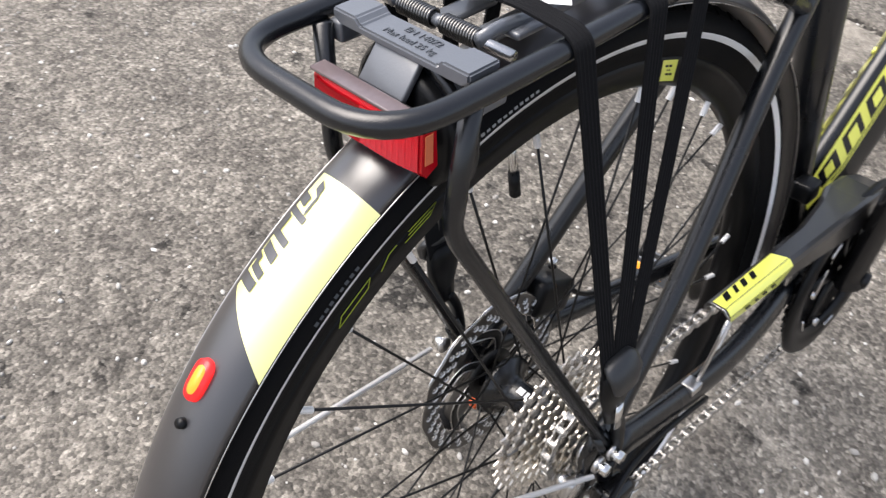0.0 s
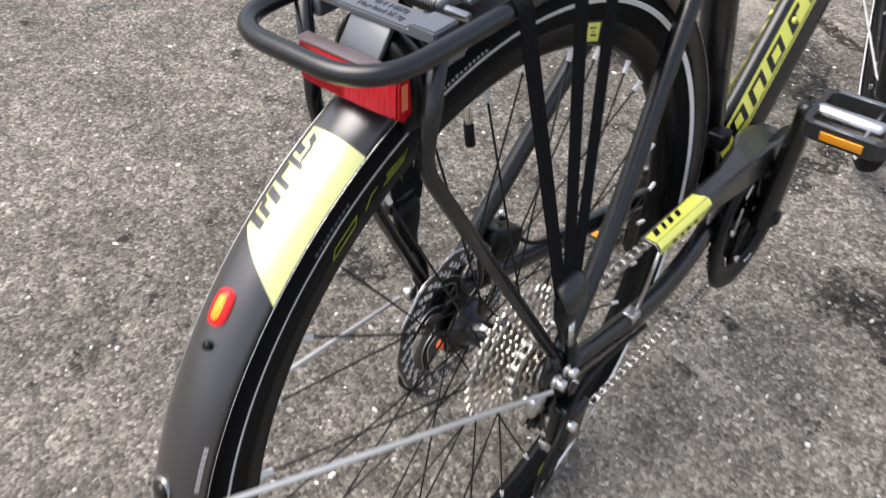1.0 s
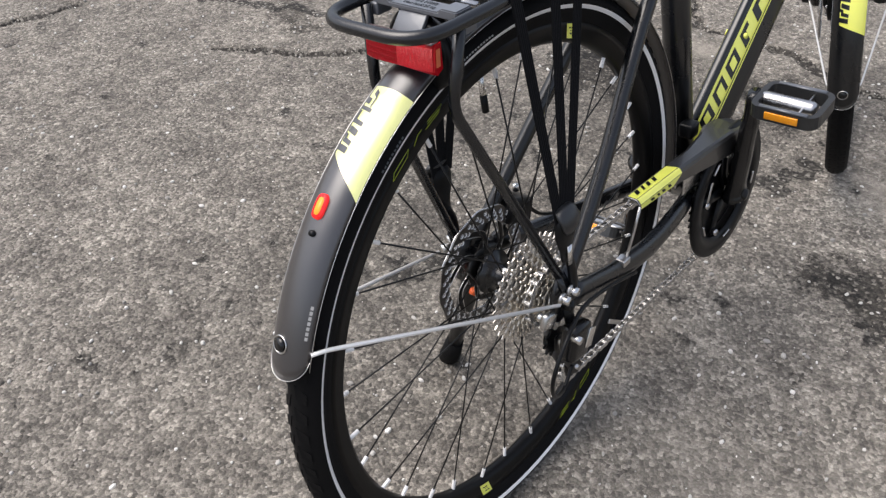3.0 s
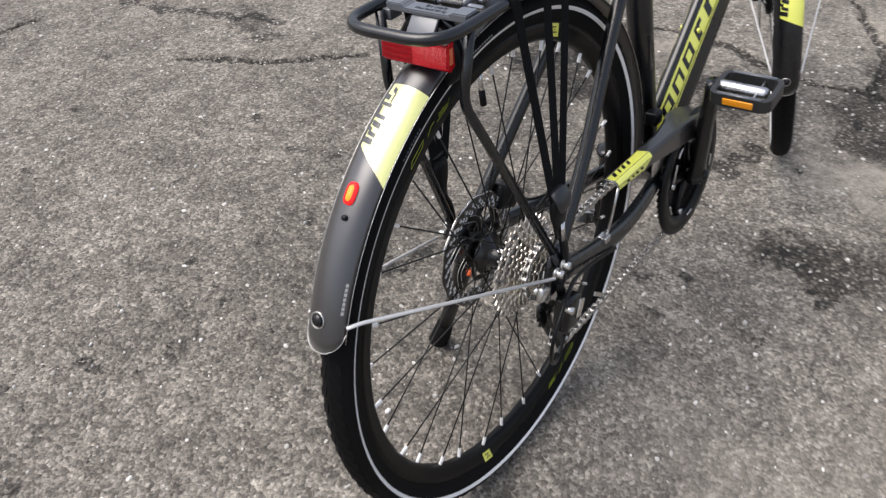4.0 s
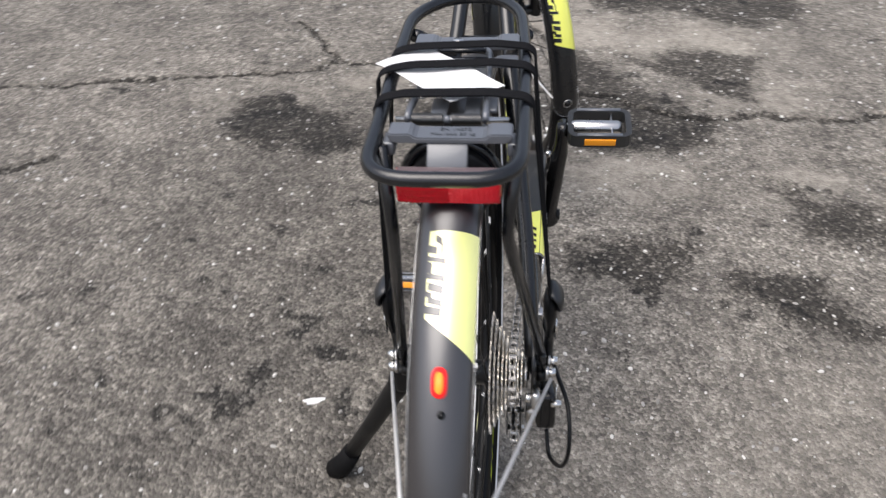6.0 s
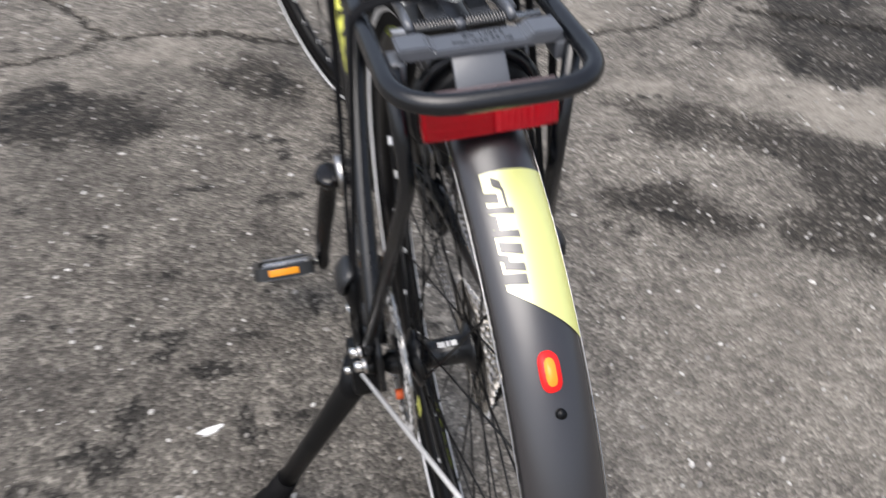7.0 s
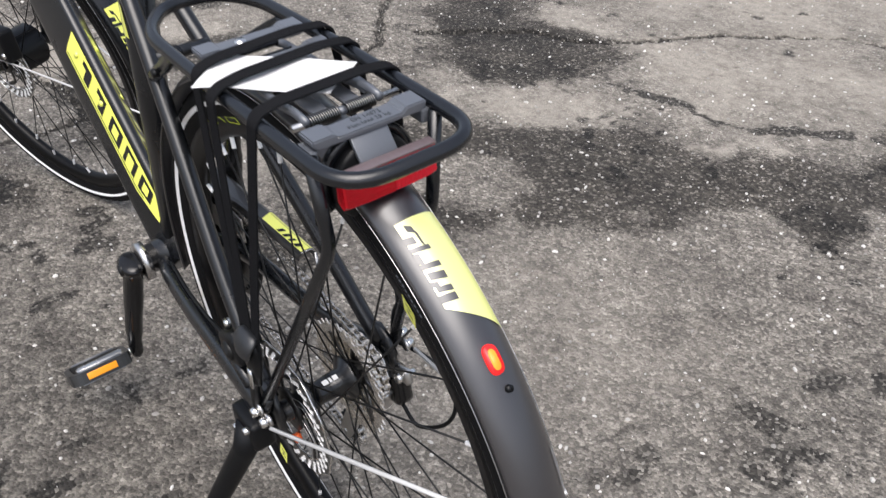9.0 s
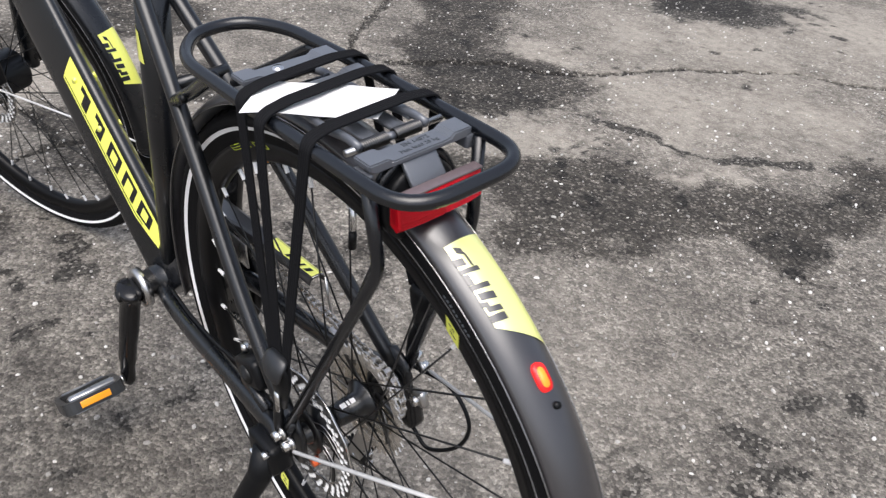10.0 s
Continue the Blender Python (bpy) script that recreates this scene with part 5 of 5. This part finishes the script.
# ---- chain guard over the upper run ----
def chain_cover():
    """A channel over the upper run that widens to a platform over the chainring."""
    bm = bmesh.new()
    secs = []
    # x, top height, outer side, inner side, outer drop, inner drop
    path = [(0.156, 0.4085, -0.0800, -0.0560, 0.013, 0.010), (0.20, 0.4060, -0.0805, -0.0560, 0.015, 0.010), (0.262, 0.4020, -0.0812, -0.0555, 0.020, 0.012), (0.32, 0.3965, -0.0820, -0.0540, 0.027, 0.012), (0.375, 0.3920, -0.0830, -0.0460, 0.034, 0.012), (0.41, 0.3885, -0.0835, -0.0360, 0.036, 0.012), (0.445, 0.3830, -0.0835, -0.0360, 0.032, 0.012), (0.472, 0.3740, -0.0815, -0.0410, 0.022, 0.010), (0.484, 0.3620, -0.0780, -0.0470, 0.010, 0.006)]
    for x, z, a, b, da, db in path:
        o = [(a, -da), (a, -0.006), (a + 0.0022, -0.0018), (a + 0.006, 0), (b - 0.006, 0), (b - 0.002, -0.002), (b, -0.006), (b, -db)]
        i = [(b - 0.002, -db), (b - 0.002, -0.0065), (b - 0.007, -0.0025), (a + 0.007, -0.0025), (a + 0.0022, -0.0065), (a + 0.0022, -da)]
        secs.append([bm.verts.new((x, u, z + v)) for u, v in o + i])
    m = len(secs[0])
    for a, b in zip(secs, secs[1:]):
        for k in range(m):
            bm.faces.new((a[k], a[(k + 1) % m], b[(k + 1) % m], b[k]))
    bm.faces.new(secs[0])
    bm.faces.new(secs[-1])
    bmesh.ops.recalc_face_normals(bm, faces=bm.faces)
    return bm


def cover_top(u):
    """Height of the guard's top along its rear stretch."""
    return lerp(0.4085, 0.4020, (u - 0.152) / 0.11)


cover = part("chain_guard", chain_cover(), CASE, bike, "black chain guard with a lime end", smooth=False)
soft = cover.modifiers.new("soft_edges", "BEVEL")
soft.width, soft.segments, soft.limit_method, soft.angle_limit = 0.0012, 2, "ANGLE", radians(25)
part("lime_end", quad_patch([(0.158, -0.0742), (0.262, -0.0752), (0.256, -0.0610), (0.158, -0.0618)], lambda u, v, h: V(u, v, cover_top(u) + h), 0.0008, 8, 4), LIME, cover, "lime yellow top")
part("lime_side", quad_patch([(0.158, 0.0058), (0.262, 0.0058), (0.240, 0.0165), (0.158, 0.0125)], lambda u, v, h: V(u, -0.0800 - (u - 0.152) * 0.011 - h, cover_top(u) - v), 0.0008, 8, 4), LIME, cover)
part("lime_bevel", quad_patch([(0.158, 0), (0.262, 0), (0.262, 1), (0.158, 1)], lambda u, v, h: V(u, lerp(-0.0742, -0.0800, v) - (u - 0.152) * 0.011 - h * 0.7, cover_top(u) - 0.0058 * v ** 1.6 + h * 0.7), 0.0008, 8, 4), LIME, cover)
for k, (x, long) in enumerate(((0.166, 0.008), (0.182, 0.005), (0.194, 0.007), (0.209, 0.007))):
    part("dark_shape", quad_patch([(x, -0.0700), (x + long, -0.0700), (x + long + 0.005, -0.0625), (x + 0.005, -0.0625)], lambda u, v, h: V(u, v, cover_top(u) + h), 0.0014, 2, 2), PLASTIC, cover)
    part("dark_shape", quad_patch([(x + 0.014, 0.0075), (x + 0.014 + long, 0.0075), (x + 0.018 + long, 0.0120), (x + 0.018, 0.0120)], lambda u, v, h: V(u, -0.0800 - (u - 0.152) * 0.011 - h, cover_top(u) - v), 0.0014, 2, 2), PLASTIC, cover)
part("end_edge", tube([(0.1565, -0.0795, 0.3965), (0.1565, -0.0795, 0.4030), (0.1565, -0.0750, 0.4078), (0.1565, -0.0610, 0.4080)], 0.0009, 6), STEEL, cover, "bright cut edge")
part("guard_bracket", tube(rounded([(0.157, -0.080, 0.400), (0.148, -0.078, 0.365), (0.134, -0.076, 0.328)], 0.01), 0.0019, 6), STEEL, cover, "bright wire bracket")
part("bracket_clamp", box(0.131, -0.074, 0.330, 0.016, 0.014, 0.010, 0.002), STEEL, cover, "bright clamp on the chain stay")
part("guard_screw", cyl((0.466, -0.089, 0.372), (0.466, -0.081, 0.372), 0.005, 12), CHROME, cover)
fd = part("front_derailleur", box(0.330, -0.052, 0.357, 0.05, 0.003, 0.04, 0.001), STEEL, bike, "steel front derailleur cage")
part("cage_plate", box(0.325, -0.067, 0.352, 0.05, 0.002, 0.034, 0.0008), STEEL, fd)
part("derailleur_clamp", box(0.388, -0.026, 0.388, 0.024, 0.022, 0.022, 0.004), PLASTIC, fd)
part("outer_plate", box(0.352, -0.0845, 0.318, 0.006, 0.0015, 0.030, 0.0006, m=Matrix.Rotation(radians(20), 4, "Y")), STEEL, fd, "bright strip beside the chainring")

# ---- chain: one link after another ----
def link_mesh(wide):
    bm = bmesh.new()
    for y in (-wide, wide):
        out = []
        for sx in (-1, 1):
            for k in range(7):
                a = radians(90 + 30 * k) if sx < 0 else radians(-90 + 30 * k)
                out.append((sx * 0.00635 + 0.0041 * math.cos(a), 0.0041 * math.sin(a)))
        out.insert(7, (0, -0.0029))
        out.append((0, 0.0029))
        plate(out, 0.001, lambda u, v, h, y=y: V(u, y + (h if y > 0 else -h), v), bm)
    for sx in (-1, 1):
        cyl((sx * 0.00635, -wide, 0), (sx * 0.00635, wide, 0), 0.0033, 8, bm)
    me = bpy.data.meshes.new("chain_link")
    bm.to_mesh(me)
    bm.free()
    me.materials.append(CHAIN)
    return me


CY = -0.047
r_cog, r_ring, r_pul = 0.0364, 0.097, 0.0223
P1, P2 = V(0.018, CY, 0.268), V(0.052, CY, 0.197)


def chain_path():
    pts = []
    # upper run, round the chainring, lower run, round the pulleys, round the sprocket
    pts += [V(0.0, CY, AX + r_cog), V(BB.x - 0.02, CY - 0.017, BB.z + r_ring)]
    pts += [V(BB.x + r_ring * math.cos(a), CY - 0.017, BB.z + r_ring * math.sin(a)) for a in np.linspace(radians(95), radians(-88), 26)]
    pts += [V(P2.x + r_pul * math.cos(a), CY, P2.z + r_pul * math.sin(a)) for a in np.linspace(radians(-70), radians(-230), 12)]
    pts += [V(P1.x + r_pul * math.cos(a), CY, P1.z + r_pul * math.sin(a)) for a in np.linspace(radians(-40), radians(100), 10)]
    pts += [V(r_cog * math.cos(a), CY, AX + r_cog * math.sin(a)) for a in np.linspace(radians(-75), radians(-270), 20)]
    return pts


cp_ = chain_path()
run = [0.0]
for a, b in zip(cp_, cp_[1:]):
    run.append(run[-1] + (b - a).length)
count = int(run[-1] / 0.0127)


def along(s):
    s = min(max(s, 0), run[-1] - 1e-6)
    k = max(i for i in range(len(run)) if run[i] <= s)
    k = min(k, len(cp_) - 2)
    return cp_[k].lerp(cp_[k + 1], (s - run[k]) / max(1e-9, run[k + 1] - run[k]))


meshes = link_mesh(0.0033), link_mesh(0.0022)
chain = None
for i in range(count):
    a, b = along(i * 0.0127), along((i + 1) * 0.0127)
    d = (b - a).normalized()
    y = V(0, 1, 0)
    z = d.cross(y).normalized()
    y = z.cross(d)
    m = Matrix((d, y, z)).transposed().to_4x4()
    m.translation = (a + b) / 2
    if chain is None:
        chain = piece("chain", meshes[0], bike, m)
        tagged(chain, "oiled steel bicycle chain")
        inv = m.inverted()
    else:
        piece("chain_link", meshes[i % 2], chain, inv @ m)

# ---- rear derailleur ----
der = part("rear_derailleur", box(0.004, -0.086, 0.296, 0.036, 0.024, 0.05, 0.007, m=Matrix.Rotation(radians(12), 4, "Y")), GLOSS, bike, "black rear derailleur with steel cage")
part("hanger", tube([(0.004, -0.074, 0.345), (0.008, -0.076, 0.318)], 0.009, 12, 0.004, side=(1, 0, 0)), PLASTIC, der)
part("derailleur_link", box(0.014, -0.072, 0.272, 0.026, 0.02, 0.036, 0.006, m=Matrix.Rotation(radians(-15), 4, "Y")), STEEL, der, "bright parallelogram link")
part("maker_plate", box(0.018, -0.0985, 0.296, 0.014, 0.002, 0.026, 0.0008, m=Matrix.Rotation(radians(25), 4, "Y")), CHROME, der, "bright badge plate")
part("badge_screw", cyl((-0.010, -0.104, 0.312), (-0.010, -0.092, 0.312), 0.005, 10), CHROME, der)
for y in (-0.0565, -0.0385):
    out = [(P1.x - 0.012, P1.z + 0.012), (P1.x + 0.012, P1.z + 0.01), (P2.x + 0.012, P2.z), (P2.x + 0.004, P2.z - 0.014), (P2.x - 0.009, P2.z - 0.007), (P1.x - 0.014, P1.z - 0.004)]
    part("cage_plate", plate(out, 0.0018, lambda u, v, h, y=y: V(u, y + h, v)), SPOKE if y < -0.05 else STEEL, der, smooth=False)
for p in (P1, P2):
    pu = part("jockey_wheel", sprocket_mesh(11, 0.004, 0.003), PLASTIC, der, smooth=False)
    pu.location = p - V(0, 0.0015, 0)
    part("jockey_bolt", cyl(p - V(0, 0.013, 0), p + V(0, 0.011, 0), 0.0035, 8), STEEL, der)
part("bright_tab", box(0.092, -0.088, 0.262, 0.036, 0.002, 0.006, 0.0008, m=Matrix.Rotation(radians(38), 4, "Y")), STEEL, der)
cable = [(-0.005, -0.088, 0.262), (-0.03, -0.092, 0.242), (-0.068, -0.105, 0.27), (-0.078, -0.112, 0.312), (-0.048, -0.11, 0.348), (0.0, -0.098, 0.352), (0.05, -0.09, 0.338), (0.10, -0.086, 0.322), (0.152, -0.082, 0.302)]
part("shift_cable", tube(curve_points(cable, 6), 0.0026, 8), PLASTIC, bike, "black shift cable loop")

br = part("axle_bracket", box(-0.034, -0.074, 0.346, 0.022, 0.010, 0.020, 0.004, m=Matrix.Rotation(radians(20), 4, "Y")), STEEL, bike, "bright steel bracket behind the rear axle")
part("bracket_bolt", cyl((-0.036, -0.068, 0.348), (-0.036, -0.062, 0.348), 0.006, 10), CHROME, br)

# ---- rear brake caliper and hose ----
cal = part("rear_caliper", box(0.078, 0.061, 0.392, 0.05, 0.034, 0.036, 0.007, m=Matrix.Rotation(radians(25), 4, "Y")), PLASTIC, bike, "black disc brake caliper")
part("caliper_body", lathe([(0.0, 0.008), (0.011, 0.007), (0.013, 0.0), (0.0, 0.0)], (0.078, 0.074, 0.392), n=20), SPOKE, cal)
part("caliper_mount", tube([(0.05, 0.07, 0.355), (0.10, 0.067, 0.365)], 0.008, 10), PAINT, cal)
for dx in (-0.016, 0.018):
    part("caliper_bolt", cyl((0.078 + dx, 0.066, 0.414 - dx * 0.4), (0.078 + dx, 0.066, 0.424 - dx * 0.4), 0.0045, 8), CHROME, cal)
hose = [(0.095, 0.06, 0.40), (0.136, 0.055, 0.352), (0.212, 0.05, 0.326), (0.298, 0.042, 0.308), (0.385, 0.03, 0.294)]
part("brake_hose", tube(curve_points(hose, 6), 0.0025, 8), PLASTIC, bike, "black brake hose")
for y0, y1 in ((-0.006, 0.000), (0.0015, 0.0045), (0.006, 0.013)):
    part("hub_mark", lathe([(0.0158, y0), (0.0158, y1)], n=6, closed=False, a0=96, a1=118), REFLECT, rear, "small white print on the hub")
part("orange_cap", cyl((-0.013, 0.052, 0.3165), (-0.013, 0.059, 0.3165), 0.0055, 10), ORANGE, bike, "small orange plastic cap")

# ---- kickstand ----
stand = part("kickstand", tube([(0.028, 0.088, 0.325), (0.034, 0.10, 0.285), (0.062, 0.148, 0.18), (0.092, 0.205, 0.06)], 0.0115, 14, scales=[1.5, 1.25, 1.05, 1.0]), PLASTIC, bike, "black aluminium kickstand lowered on the asphalt")
part("stand_foot", tube([(0.084, 0.19, 0.092), (0.094, 0.21, 0.05), (0.104, 0.226, 0.024)], 0.0165, 14, scales=[0.85, 1.0, 1.05]), RUBBER, stand, "black rubber foot")
part("stand_mount", box(0.03, 0.084, 0.322, 0.05, 0.028, 0.04, 0.006), PLASTIC, stand)
for dx, dz in ((0.002, 0.012), (0.03, -0.006)):
    part("mount_bolt", cyl((0.01 + dx, 0.096, 0.325 + dz), (0.01 + dx, 0.104, 0.325 + dz), 0.0045, 6), CHROME, stand)

# ---- elastic straps over the rack and the sheet under them ----
strap = tagged(new("luggage_strap"), "black elastic triple luggage strap stretched over the rack", "strap")
strap.matrix_world = bike.matrix_world
rib = [(-0.0068, -0.0008), (0.0068, -0.0008)] + [(0.0068 - 0.0136 * k / 10, 0.0008 + (0.0006 if k % 2 else 0)) for k in range(11)]
for x, dx, fwd in ((-0.070, -0.010, 0.007), (-0.014, 0.0, 0.011), (0.026, 0.010, 0.012)):
    top = RZ + RR + 0.0022
    xb = -0.018 + dx
    over = 0.0065 if x == -0.014 else 0.0
    line = rounded([(xb, 0.086, 0.484), (x, 0.0690 + over, RZ + 0.004), (x + 0.002, 0.0625 + over * 0.6, top + 0.001), (x + 0.002, 0.045, top + 0.0050), (x + fwd * 0.7, -0.030, top + 0.0050), (x + fwd, -0.058, top + 0.0005), (x + fwd, -0.0650, RZ + 0.004), (xb, -0.086, 0.486)], 0.006, 4)
    part("band", sweep(line, rib, side=(1, 0, 0)), WEB, strap, "ribbed black elastic band", smooth=False)
for s in (1, -1):
    hook = part("strap_clip", tube([(-0.019, s * 0.0855, 0.492), (-0.019, s * 0.0870, 0.482), (-0.019, s * 0.0875, 0.464), (-0.018, s * 0.0875, 0.448), (-0.016, s * 0.0870, 0.430)], 0.0165, 18, 0.0080, side=(1, 0, 0), scales=[0.6, 1.0, 0.95, 0.66, 0.5]), PLASTIC, strap, "black plastic strap clip")
    part("clip_grip", tube([(-0.022, s * 0.0845, 0.5005), (-0.022, s * 0.0900, 0.4975), (-0.022, s * 0.0960, 0.4900), (-0.022, s * 0.0975, 0.4790), (-0.022, s * 0.0960, 0.4720)], 0.0165, 16, 0.005, side=(1, 0, 0), scales=[0.75, 1.0, 1.0, 0.8, 0.4]), GRIP, hook, "smooth rounded dark grey grip")
    part("clip_link", tube([(-0.0195, s * 0.0935, 0.453), (-0.0185, s * 0.0940, 0.428)], 0.0042, 10, 0.0016, side=(1, 0, 0)), CHROME, hook, "bright metal strap link")
    part("clip_hook", tube(curve_points([(-0.016, s * 0.0875, 0.436), (-0.006, s * 0.0870, 0.413), (-0.002, s * 0.0865, 0.383), (-0.004, s * 0.086, 0.372)], 4), 0.0055, 8), PLASTIC, hook)


def paper_sheet():
    top = RZ + RR + 0.0014
    c = [V(0.006, 0.081, top), V(-0.074, 0.004, top + 0.001), V(-0.044, -0.041, top + 0.0015), V(0.039, 0.036, top + 0.001)]
    bm = bmesh.new()
    n = 12
    g = []
    for i in range(n + 1):
        for k in range(n + 1):
            s, t = i / n, k / n
            p = c[0].lerp(c[1], s).lerp(c[3].lerp(c[2], s), t)
            p.z += 0.0008 * math.sin(s * 7 + t * 4) * s * (1 - s) * 4 - 7 * max(0, p.y - 0.066) ** 2
            g.append(bm.verts.new(p))
    for i in range(n):
        for k in range(n):
            a = i * (n + 1) + k
            bm.faces.new((g[a], g[a + 1], g[a + n + 2], g[a + n + 1]))
    bmesh.ops.recalc_face_normals(bm, faces=bm.faces)
    bmesh.ops.solidify(bm, geom=bm.faces[:], thickness=0.0003)
    return bm


me_bm = paper_sheet()
paper = part("paper_sheet", me_bm, PAPER, None, "", smooth=False)
paper.matrix_world = bike.matrix_world
tagged(paper, "folded white paper sheet held on the rack by straps", "paper")
